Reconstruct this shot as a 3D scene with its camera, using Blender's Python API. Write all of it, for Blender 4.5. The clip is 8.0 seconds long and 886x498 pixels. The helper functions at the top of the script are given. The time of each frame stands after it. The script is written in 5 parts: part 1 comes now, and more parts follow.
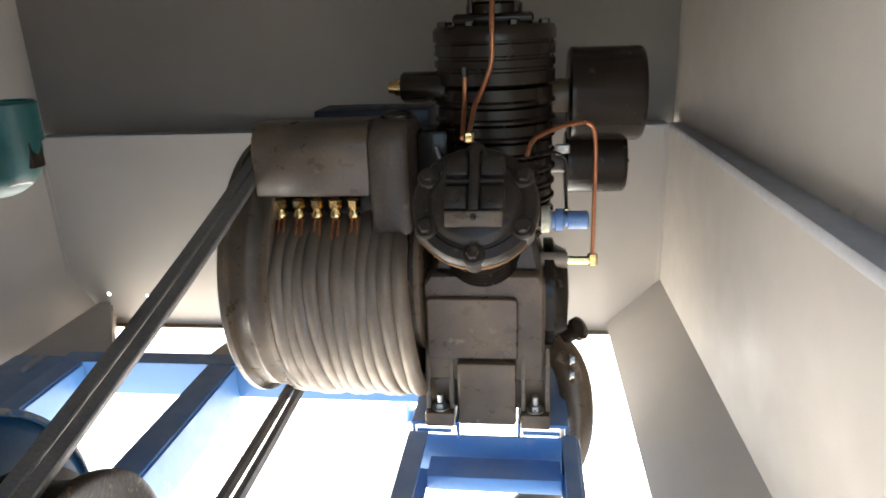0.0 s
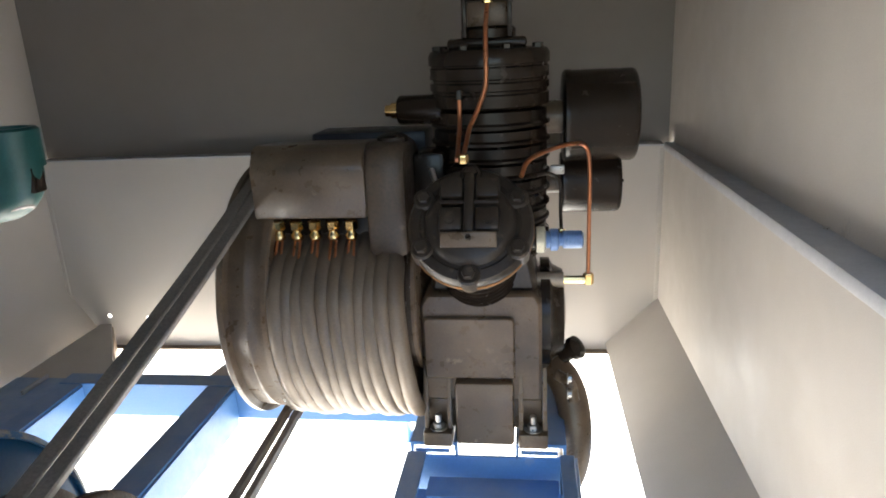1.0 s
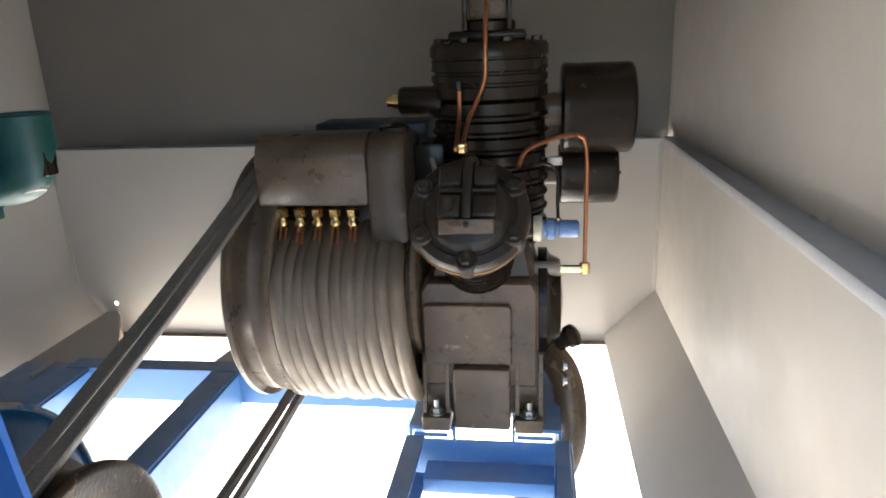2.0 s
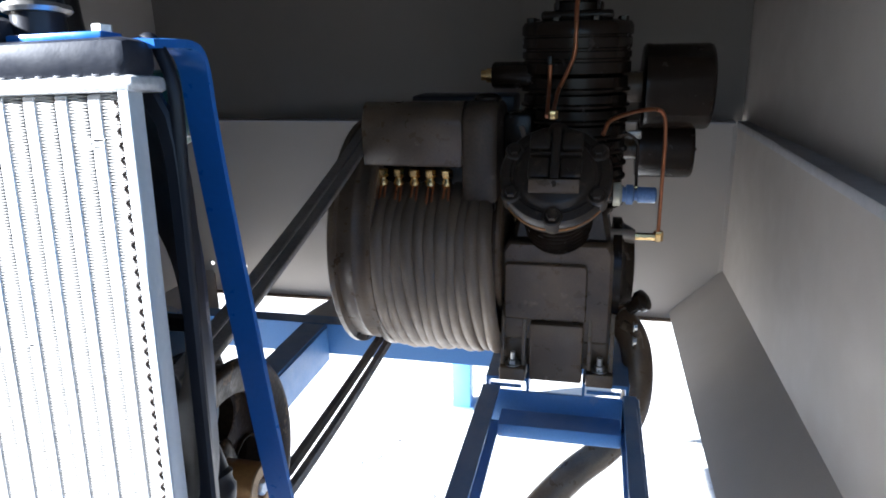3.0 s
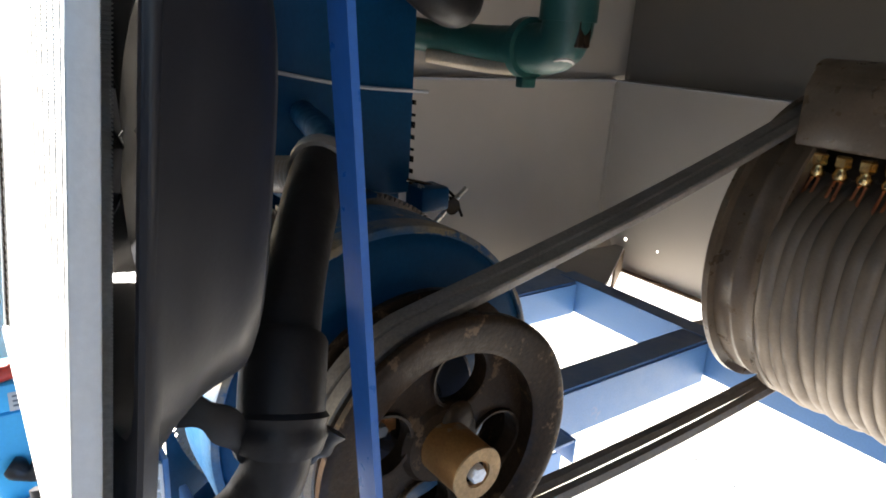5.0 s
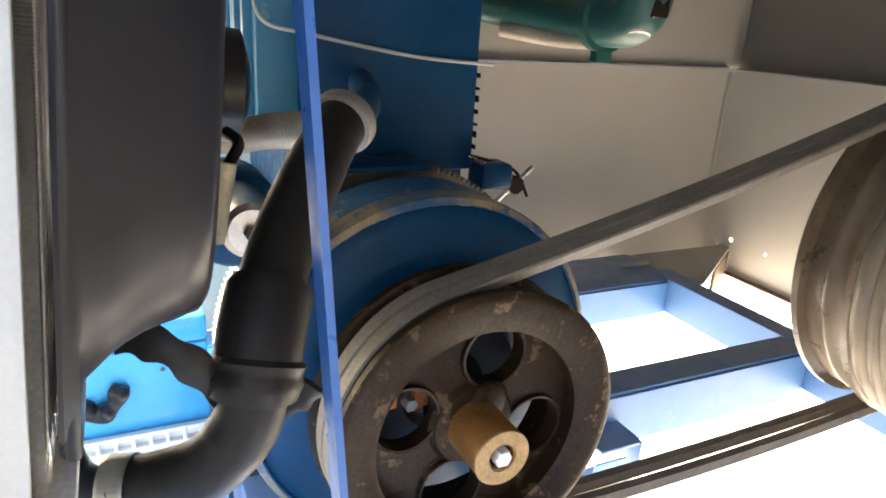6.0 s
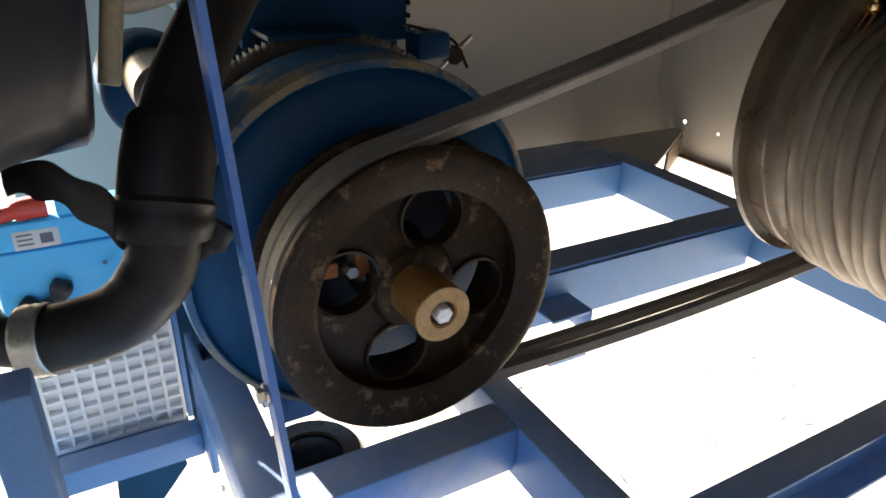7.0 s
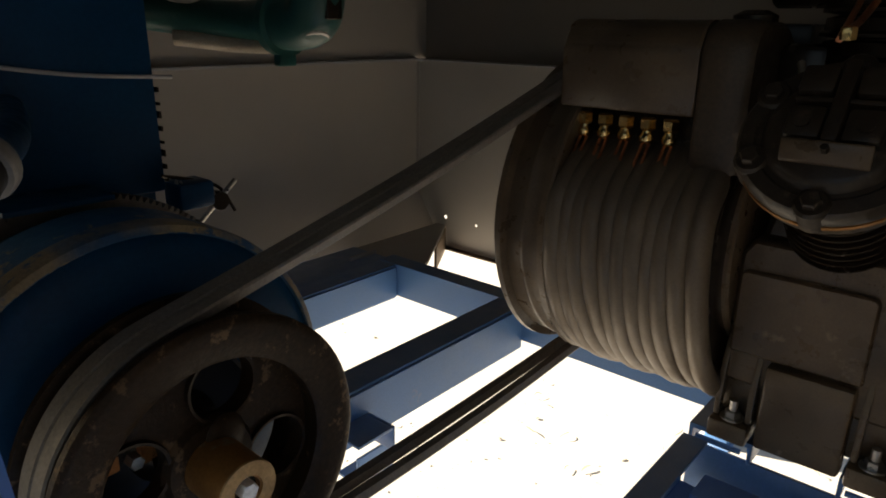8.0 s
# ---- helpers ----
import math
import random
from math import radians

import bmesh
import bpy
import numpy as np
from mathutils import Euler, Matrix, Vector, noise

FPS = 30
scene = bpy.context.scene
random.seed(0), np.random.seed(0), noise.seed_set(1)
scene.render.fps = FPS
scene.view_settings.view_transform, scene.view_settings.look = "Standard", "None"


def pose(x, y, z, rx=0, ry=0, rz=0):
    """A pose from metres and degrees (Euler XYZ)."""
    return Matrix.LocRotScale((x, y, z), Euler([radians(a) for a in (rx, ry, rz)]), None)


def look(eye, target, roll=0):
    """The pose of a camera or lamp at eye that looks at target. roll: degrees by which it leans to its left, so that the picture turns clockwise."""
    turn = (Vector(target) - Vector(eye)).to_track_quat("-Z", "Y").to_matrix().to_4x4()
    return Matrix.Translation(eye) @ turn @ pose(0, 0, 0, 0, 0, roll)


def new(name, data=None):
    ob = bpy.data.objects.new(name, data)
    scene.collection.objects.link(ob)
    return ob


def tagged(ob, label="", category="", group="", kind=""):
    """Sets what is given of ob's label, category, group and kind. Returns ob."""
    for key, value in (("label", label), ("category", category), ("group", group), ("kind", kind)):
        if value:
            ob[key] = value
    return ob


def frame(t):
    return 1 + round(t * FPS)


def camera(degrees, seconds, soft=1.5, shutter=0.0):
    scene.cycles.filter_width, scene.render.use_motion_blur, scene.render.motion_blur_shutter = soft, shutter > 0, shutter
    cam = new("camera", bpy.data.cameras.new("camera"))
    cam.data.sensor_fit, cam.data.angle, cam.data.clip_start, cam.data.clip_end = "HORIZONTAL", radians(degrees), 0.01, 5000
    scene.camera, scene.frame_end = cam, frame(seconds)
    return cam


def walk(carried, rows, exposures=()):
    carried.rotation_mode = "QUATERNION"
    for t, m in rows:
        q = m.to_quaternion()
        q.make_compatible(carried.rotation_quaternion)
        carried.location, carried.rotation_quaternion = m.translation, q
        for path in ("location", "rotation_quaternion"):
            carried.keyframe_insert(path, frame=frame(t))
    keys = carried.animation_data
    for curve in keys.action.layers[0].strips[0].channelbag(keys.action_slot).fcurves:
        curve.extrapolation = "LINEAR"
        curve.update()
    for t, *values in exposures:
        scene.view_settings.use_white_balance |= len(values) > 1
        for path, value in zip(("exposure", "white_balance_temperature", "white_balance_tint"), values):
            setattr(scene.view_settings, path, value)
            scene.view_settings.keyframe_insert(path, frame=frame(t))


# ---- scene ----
cam = camera(66.6, 8.0, soft=1.8)
PATH = [
    (0, (0.071, 0.465, 1.643), (-0.177, 2.348, 1.018), -2.3),
    (0.5, (0.083, 0.474, 1.646), (-0.127, 2.362, 1.021), -2.5),
    (1, (0.085, 0.453, 1.649), (-0.169, 2.353, 1.079), -2.7),
    (2.5, (0.107, 0.344, 1.622), (-0.181, 2.235, 1.036), -1.7),
    (3, (0.054, 0.238, 1.597), (-0.373, 2.103, 1.015), -1.2),
    (3.5, (0.059, 0.232, 1.575), (-0.623, 2.031, 1.029), -1.4),
    (4, (0.083, 0.372, 1.534), (-1.108, 1.909, 1.067), 0.5),
    (4.3, (0.099, 0.469, 1.528), (-1.265, 1.858, 1.068), 1.6),
    (4.5, (0.124, 0.509, 1.528), (-1.319, 1.793, 1.005), 2.7),
    (4.7, (0.111, 0.534, 1.501), (-1.364, 1.752, 0.918), 3.8),
    (5.8, (0.143, 0.655, 1.449), (-1.538, 1.548, 0.835), 2.4),
    (6, (0.149, 0.667, 1.437), (-1.543, 1.514, 0.789), 3.6),
    (6.5, (0.169, 0.686, 1.415), (-1.478, 1.534, 0.663), 1.5),
    (7, (0.184, 0.701, 1.374), (-1.376, 1.592, 0.496), 1.7),
    (7.5, (0.177, 0.713, 1.396), (-1.249, 1.872, 0.606), 2.1),
    (8, (0.156, 0.703, 1.45), (-1.072, 2.15, 0.82), 0.9),
]
walk(cam, [(t, look(eye, target, roll)) for t, eye, target, roll in PATH],
     exposures=[(0, 4.5, 6500, 8), (1.2, 4.5, 6500, 8), (2.5, 4.5, 6150, 8), (2.8, 3.7, 5800, 10), (3.1, 2.75, 5600, 10), (3.5, 1.15, 5900, 10), (4.2, 1.15, 6100, 10),
                (4.6, 2.85, 6400, 10), (5.0, 3.5, 6800, 10), (5.8, 4.6, 7600, 10), (6.6, 4.5, 7700, 10), (7.0, 3.15, 7400, 10), (7.5, 2.4, 7500, 10), (8, 1.85, 8000, 10)])

# ---- light ----
SUN_UP, SUN_TURN = 24.0, 68.0      # low, from the left and a little from the open front
world = bpy.data.worlds.new("sky")
scene.world = world
world.use_nodes = True
sky = world.node_tree.nodes.new("ShaderNodeTexSky")
sky.sky_type, sky.sun_disc = "NISHITA", False
sky.sun_elevation, sky.sun_rotation = radians(SUN_UP), radians(180 + SUN_TURN)
world.node_tree.links.new(sky.outputs[0], world.node_tree.nodes["Background"].inputs[0])
world.node_tree.nodes["Background"].inputs[1].default_value = 0.032
sun = new("sun", bpy.data.lights.new("sun", "SUN"))
sun.data.energy, sun.data.angle, sun.data.color = 5.0, radians(0.53), (1.0, 0.965, 0.92)
sun.matrix_world = pose(-6, -3, 5, 90 - SUN_UP, 0, -SUN_TURN)


# ---- materials ----
def material(name, base, other=None, rough=0.5, metal=0.0, scale=6.0, mix=0.5, grain=0.15, bump=0.1, fine=220.0, spots=None, spot_at=0.62, spot_scale=9.0, random_tint=0.0, vary=0.1, spec=0.5, lit_dust=None, lit_dust_most=0.6):
    """Base and other colour in large soft patches, a fine grain in tone, gloss and relief, and stains with edges of their own."""
    m = bpy.data.materials.new(name)
    m.use_nodes = True
    n, link = m.node_tree.nodes, m.node_tree.links.new
    shade = n["Principled BSDF"]
    at = n.new("ShaderNodeTexCoord").outputs["Object"]

    def cloud(size, detail=4.0, rough_=0.55):
        c = n.new("ShaderNodeTexNoise")
        c.inputs["Scale"].default_value, c.inputs["Detail"].default_value, c.inputs["Roughness"].default_value = size, detail, rough_
        link(at, c.inputs["Vector"])
        return c.outputs["Fac"]

    def blend(factor, a, b, kind="MIX"):
        x = n.new("ShaderNodeMix")
        x.data_type, x.blend_type = "RGBA", kind
        for slot, v in ((0, factor), (6, a), (7, b)):
            if isinstance(v, (int, float)):
                x.inputs[slot].default_value = v
            elif isinstance(v, tuple):
                x.inputs[slot].default_value = (*v, 1)
            else:
                link(v, x.inputs[slot])
        return x.outputs[2]

    def ramp(value, lo, hi, to0=0.0, to1=1.0):
        r = n.new("ShaderNodeMapRange")
        for slot, v in zip((1, 2, 3, 4), (lo, hi, to0, to1)):
            r.inputs[slot].default_value = v
        link(value, r.inputs[0])
        return r.outputs[0]

    large, small = cloud(scale), cloud(fine, 2.0)
    colour = blend(ramp(large, 0.5 - mix / 2, 0.5 + mix / 2), base, other or tuple(c * 0.72 for c in base))
    tone = n.new("ShaderNodeCombineColor")
    for s in range(3):
        link(ramp(small, 0.25, 0.75, 1 - grain, 1 + grain), tone.inputs[s])
    colour = blend(1.0, colour, tone.outputs[0], "MULTIPLY")
    if spots:
        colour = blend(ramp(cloud(spot_scale, 7.0, 0.68), spot_at, spot_at + 0.06), colour, spots)
    if random_tint:
        info = n.new("ShaderNodeObjectInfo")
        tint = n.new("ShaderNodeCombineColor")
        for s in range(3):
            link(ramp(info.outputs["Random"], 0, 1, 1 - random_tint, 1 + random_tint), tint.inputs[s])
        colour = blend(1.0, colour, tint.outputs[0], "MULTIPLY")
    if lit_dust:     # pale dust on upward faces, which also stands in for light on the tops
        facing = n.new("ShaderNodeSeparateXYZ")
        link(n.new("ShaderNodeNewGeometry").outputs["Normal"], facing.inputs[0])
        lit_dust_mix = n.new("ShaderNodeMath")
        lit_dust_mix.operation = "MULTIPLY"
        link(ramp(facing.outputs["Z"], 0.6, 0.95), lit_dust_mix.inputs[0])
        link(ramp(cloud(scale * 2.3, 6.0, 0.62), 0.3, 0.6, lit_dust_most * 0.45, lit_dust_most), lit_dust_mix.inputs[1])
        colour = blend(lit_dust_mix.outputs[0], colour, lit_dust)
    link(colour, shade.inputs["Base Color"])
    link(ramp(cloud(scale * 5), 0.3, 0.7, max(0.03, rough - vary), min(1, rough + vary * 1.2)), shade.inputs["Roughness"])
    shade.inputs["Metallic"].default_value = metal
    shade.inputs["Specular IOR Level"].default_value = spec
    if bump:
        b = n.new("ShaderNodeBump")
        b.inputs["Strength"].default_value, b.inputs["Distance"].default_value = bump, 0.002
        link(small, b.inputs["Height"])
        link(b.outputs[0], shade.inputs["Normal"])
    return m


WALL = material("grey_panel_paint", (0.485, 0.442, 0.395), (0.42, 0.382, 0.34), 0.5, scale=2.2, grain=0.04, bump=0.05, fine=400, spots=(0.36, 0.33, 0.29), spot_at=0.68, spot_scale=3.5)
# Panel paint darkened to carry the shade on the upper back wall.
SHADED_WALL = material("shaded_panel_paint", (0.185, 0.165, 0.145), (0.155, 0.138, 0.12), 0.5, scale=2.2, grain=0.05, bump=0.05, fine=400, spots=(0.14, 0.12, 0.10), spot_at=0.68, spot_scale=3.5)
RUST = material("rust_brown_edge", (0.22, 0.145, 0.09), (0.15, 0.10, 0.065), 0.6, scale=9, grain=0.12, bump=0.1, spots=(0.30, 0.24, 0.18), spot_at=0.6)
EDGE = material("pale_edge_paint", (0.44, 0.44, 0.45), (0.36, 0.36, 0.375), 0.45, scale=8, grain=0.06)
BLUE = material("blue_frame_paint", (0.068, 0.21, 0.50), (0.095, 0.22, 0.45), 0.42, scale=5, grain=0.08, bump=0.08, spots=(0.16, 0.25, 0.44), spot_at=0.62, spot_scale=6, lit_dust=(0.40, 0.43, 0.48), lit_dust_most=0.42)
STRUT = material("clean_blue_paint", (0.030, 0.155, 0.50), (0.024, 0.13, 0.43), 0.35, scale=9, grain=0.05, bump=0.05)
ENGINE = material("engine_blue_paint", (0.0015, 0.050, 0.125), (0.0013, 0.034, 0.090), 0.42, scale=9, grain=0.1, bump=0.15, fine=140, spots=(0.03, 0.05, 0.07), spot_at=0.66, spec=0.16)
ENGINE_WORN = material("worn_engine_paint", (0.015, 0.10, 0.24), (0.04, 0.13, 0.24), 0.4, scale=11, grain=0.12, bump=0.15, fine=140, spots=(0.34, 0.27, 0.17), spot_at=0.55, spot_scale=16)
COVER = material("teal_cover_paint", (0.018, 0.19, 0.33), (0.012, 0.14, 0.26), 0.4, scale=9, grain=0.08, bump=0.1, fine=140, spots=(0.10, 0.26, 0.34), spot_at=0.62, spot_scale=12)
CYAN = material("bright_blue_case", (0.045, 0.46, 0.84), (0.04, 0.41, 0.78), 0.35, scale=6, grain=0.04, bump=0.03)
BLACK = material("black_cast_iron", (0.016, 0.0105, 0.007), (0.021, 0.0140, 0.0095), 0.25, metal=0.0, scale=5, mix=0.9, grain=0.1, bump=0.03, fine=200, vary=0.025, spec=0.32)
CAST = material("dusty_rough_casting", (0.022, 0.0155, 0.0105), (0.040, 0.029, 0.020), 0.38, scale=14, mix=0.5, grain=0.25, bump=0.25, fine=120, vary=0.1, spots=(0.085, 0.064, 0.044), spot_at=0.58, spot_scale=22)
DUST = material("dusty_black_iron", (0.160, 0.109, 0.067), (0.072, 0.049, 0.031), 0.33, scale=7, mix=0.35, grain=0.16, bump=0.12, fine=240, spots=(0.24, 0.175, 0.12), spot_at=0.62)
FINS = material("dusty_finned_tube", (0.212, 0.163, 0.115), (0.110, 0.082, 0.058), 0.45, metal=0.15, scale=5, grain=0.1, bump=0.1)
PLASTIC = material("black_plastic", (0.013, 0.014, 0.019), (0.016, 0.017, 0.022), 0.36, scale=4, mix=1.0, grain=0.06, bump=0.05, vary=0.05, fine=260, spec=0.35)
RUBBER = material("black_rubber", (0.012, 0.011, 0.0115), (0.018, 0.016, 0.016), 0.46, scale=9, grain=0.15, bump=0.12, spots=(0.075, 0.062, 0.048), spot_at=0.68, spec=0.28)
BELT = material("worn_belt_rubber", (0.25, 0.215, 0.185), (0.175, 0.15, 0.125), 0.55, scale=12, grain=0.2, bump=0.15, spots=(0.25, 0.22, 0.19), spot_at=0.63)
BELT_CORE = material("grey_belt_rubber", (0.20, 0.178, 0.158), (0.145, 0.126, 0.11), 0.6, scale=12, grain=0.2, bump=0.15)
IRON = material("rusty_pulley_iron", (0.013, 0.0080, 0.0050), (0.036, 0.020, 0.010), 0.42, vary=0.1, spec=0.14, metal=0.1, scale=12, grain=0.3, bump=0.35, fine=150, spots=(0.115, 0.070, 0.038), spot_at=0.585, spot_scale=30)
RIM = material("polished_belt_groove", (0.25, 0.22, 0.19), (0.17, 0.145, 0.12), 0.42, metal=0.6, scale=12, grain=0.15, bump=0.1)
HUB = material("brown_rusted_hub", (0.46, 0.21, 0.062), (0.26, 0.115, 0.036), 0.38, metal=0.45, scale=14, grain=0.15, bump=0.2, spots=(0.36, 0.27, 0.17), spot_at=0.6, spot_scale=20)
LEVER = material("orange_rusted_lever", (0.62, 0.25, 0.08), (0.40, 0.15, 0.05), 0.45, scale=20, grain=0.15)
HUB_FACE = material("scraped_hub_face", (0.52, 0.33, 0.15), (0.34, 0.20, 0.09), 0.42, metal=0.4, scale=30, grain=0.2, bump=0.2)
RIM_WORN = material("bare_worn_rim", (0.30, 0.235, 0.145), (0.02, 0.09, 0.19), 0.45, scale=6, mix=0.18, grain=0.2, bump=0.2, spots=(0.02, 0.09, 0.2), spot_at=0.56, spot_scale=20)
STEEL = material("zinc_steel", (0.55, 0.53, 0.50), (0.42, 0.40, 0.37), 0.35, metal=0.9, scale=12, grain=0.1)
COPPER = material("copper_tube", (0.62, 0.25, 0.12), (0.45, 0.17, 0.08), 0.35, metal=0.85, scale=20, grain=0.12)
BRASS = material("brass_fitting", (1.0, 0.72, 0.33), (0.90, 0.56, 0.22), 0.17, metal=1.0, scale=25, grain=0.1)
ALU = material("bare_aluminium", (0.92, 0.92, 0.91), (0.84, 0.84, 0.83), 0.42, metal=0.55, scale=14, grain=0.12, bump=0.1, random_tint=0.05)
ALU_PLATE = material("painted_side_plate", (0.63, 0.65, 0.66), (0.57, 0.59, 0.60), 0.5, metal=0.2, scale=6, grain=0.04)
FIN = material("corrugated_cooling_fin", (0.60, 0.585, 0.56), (0.50, 0.485, 0.455), 0.5, metal=0.25, scale=5, grain=0.2, fine=300, spots=(0.55, 0.46, 0.36), spot_at=0.60, spot_scale=4)
GREEN = material("dark_green_pipe_paint", (0.016, 0.085, 0.075), (0.012, 0.06, 0.056), 0.38, scale=10, grain=0.1, bump=0.15, spots=(0.05, 0.10, 0.09), spot_at=0.64)
TANK = material("dull_black_tank", (0.020, 0.023, 0.032), (0.026, 0.029, 0.040), 0.42, scale=8, grain=0.12, bump=0.06, fine=300, spec=0.3)
GRIME = material("grimy_casting", (0.085, 0.058, 0.037), (0.045, 0.031, 0.021), 0.5, scale=12, grain=0.25, bump=0.3, fine=130, spots=(0.16, 0.115, 0.075), spot_at=0.63)
RING = material("dull_hose_ring", (0.32, 0.305, 0.285), (0.22, 0.205, 0.19), 0.45, metal=0.3, scale=12, grain=0.1)
PALE = material("heat_stained_pipe", (0.44, 0.38, 0.30), (0.34, 0.28, 0.22), 0.45, metal=0.3, scale=10, grain=0.12)
CRATE = material("white_crate_plastic", (0.84, 0.84, 0.84), (0.78, 0.78, 0.79), 0.45, scale=6, grain=0.03, bump=0.02)
VALVE = material("blue_valve_plastic", (0.16, 0.27, 0.50), (0.12, 0.21, 0.42), 0.35, scale=12)
CREAM = material("cream_seal", (0.70, 0.66, 0.50), None, 0.5)
RED = material("red_terminal_plastic", (0.62, 0.05, 0.03), None, 0.4)
LABEL = material("white_paper_label", (0.62, 0.62, 0.62), None, 0.6, grain=0.03)
INK = material("grey_print", (0.12, 0.13, 0.16), None, 0.6)
# Dark tone for unseen panels, set low to cut bounced light.
DARK_PANEL = material("bounce_cutting_dark", (0.11, 0.107, 0.102), (0.085, 0.083, 0.08), 0.7, scale=3, grain=0.06)
ASPHALT = material("grey_asphalt", (0.058, 0.058, 0.060), (0.045, 0.045, 0.047), 0.85, scale=1.2, grain=0.35, bump=0.5, fine=120)
EARTH = material("pale_dry_earth", (0.64, 0.61, 0.56), (0.56, 0.53, 0.48), 0.9, scale=1.6, grain=0.07, bump=0.35, fine=60, spots=(0.50, 0.44, 0.36), spot_at=0.63, spot_scale=13)
LEAF = material("dry_leaf", (0.50, 0.42, 0.31), (0.38, 0.30, 0.20), 0.8, scale=30, grain=0.15)
STONE = material("pale_gravel_stone", (0.58, 0.54, 0.48), (0.48, 0.44, 0.38), 0.85, scale=30, grain=0.2, bump=0.3)


# ---- shapes ----
def part(name, bm, mat, parent=None, label="", smooth=40):
    mesh = bpy.data.meshes.new(name)
    bmesh.ops.recalc_face_normals(bm, faces=bm.faces)
    bm.to_mesh(mesh)
    bm.free()
    mesh.materials.append(mat)
    if smooth:
        mesh.shade_smooth()
        mesh.set_sharp_from_angle(angle=radians(smooth))
    ob = new(name, mesh)
    ob.parent = parent
    return tagged(ob, label) if label else ob


def again(name, ob, m, parent):
    """Another object on the same mesh, moved by m."""
    o = new(name, ob.data)
    o.parent, o.matrix_basis = parent, m
    return o


def thing(name, label, category, group="", kind=""):
    ob = new(name)
    ob.empty_display_size = 0.05
    return tagged(ob, label, category, group, kind)


def bevel(bm, verts, width, segments=2):
    edges = {e for v in verts for e in v.link_edges}
    if width > 0:
        bmesh.ops.bevel(bm, geom=list(edges), offset=width, segments=segments, profile=0.5, affect="EDGES", clamp_overlap=True)


def box(x0, x1, y0, y1, z0, z1, bev=0.003, bm=None, m=None):
    bm = bm or bmesh.new()
    own = bmesh.new()
    vs = bmesh.ops.create_cube(own, size=1.0)["verts"]
    for v in vs:
        v.co = Vector((x0 if v.co.x < 0 else x1, y0 if v.co.y < 0 else y1, z0 if v.co.z < 0 else z1))
    bevel(own, own.verts, bev)
    return merge(bm, own, m)


def merge(bm, own, m=None):
    if m:
        bmesh.ops.transform(own, matrix=m, verts=own.verts)
    mesh = bpy.data.meshes.new("tmp")
    own.to_mesh(mesh)
    own.free()
    bm.from_mesh(mesh)
    bpy.data.meshes.remove(mesh)
    return bm


def turned(axis):
    """The turn that lays z along an axis."""
    return Vector(axis).to_track_quat("Z", "Y").to_matrix().to_4x4()


def lathe(profile, at=(0, 0, 0), axis=(0, 0, 1), seg=32, bm=None, closed=False):
    """A profile of (radius, height) turned about an axis."""
    bm = bm or bmesh.new()
    m = Matrix.Translation(at) @ turned(axis)
    rings = []
    for r, h in profile:
        if r < 1e-6:
            rings.append([bm.verts.new(m @ Vector((0, 0, h)))])
        else:
            rings.append([bm.verts.new(m @ Vector((r * math.cos(2 * math.pi * k / seg), r * math.sin(2 * math.pi * k / seg), h))) for k in range(seg)])
    pairs = list(zip(rings, rings[1:]))
    if closed:
        pairs.append((rings[-1], rings[0]))
    for a, b in pairs:
        for k in range(seg):
            q = [a[k % len(a)], a[(k + 1) % len(a)], b[(k + 1) % len(b)], b[k % len(b)]]
            q = list(dict.fromkeys(q))
            if len(q) > 2:
                bm.faces.new(q)
    return bm


def rod(a, b, r, seg=20, bev=0.0, r2=None, bm=None):
    a, b = Vector(a), Vector(b)
    h, r2 = (b - a).length, r if r2 is None else r2
    prof = [(0, 0), (r - bev, 0), (r, bev), (r2, h - bev), (r2 - bev, h), (0, h)] if bev else [(0, 0), (r, 0), (r2, h), (0, h)]
    return lathe(prof, a, b - a, seg, bm)


def curve_points(pts, steps=10):
    """A smooth line through the points."""
    p = [Vector(q) for q in pts]
    p = [p[0] * 2 - p[1], *p, p[-1] * 2 - p[-2]]
    out = []
    for i in range(1, len(p) - 2):
        a, b, c, d = p[i - 1:i + 3]
        for s in range(steps):
            t = s / steps
            out.append(0.5 * ((2 * b) + (c - a) * t + (2 * a - 5 * b + 4 * c - d) * t * t + (3 * b - a - 3 * c + d) * t ** 3))
    out.append(p[-2])
    return out


def sweep(line, r, seg=14, bm=None, caps=True, loop=False):
    """A tube along a line; r is a radius, or a function of the step."""
    bm = bm or bmesh.new()
    n = len(line)
    side, rings = None, []
    for i in range(n):
        ahead = (line[(i + 1) % n] - line[i - 1]) if loop else (line[min(i + 1, n - 1)] - line[max(i - 1, 0)])
        ahead.normalize()
        side = (side or ahead.orthogonal()) - ahead * ahead.dot(side or ahead.orthogonal())
        side.normalize()
        up = ahead.cross(side)
        rr = r(i) if callable(r) else r
        rings.append([bm.verts.new(line[i] + rr * (math.cos(2 * math.pi * k / seg) * side + math.sin(2 * math.pi * k / seg) * up)) for k in range(seg)])
    for a, b in zip(rings, rings[1:] + (rings[:1] if loop else [])):
        for k in range(seg):
            bm.faces.new((a[k], a[(k + 1) % seg], b[(k + 1) % seg], b[k]))
    if caps and not loop:
        bm.faces.new(rings[0][::-1])
        bm.faces.new(rings[-1])
    return bm


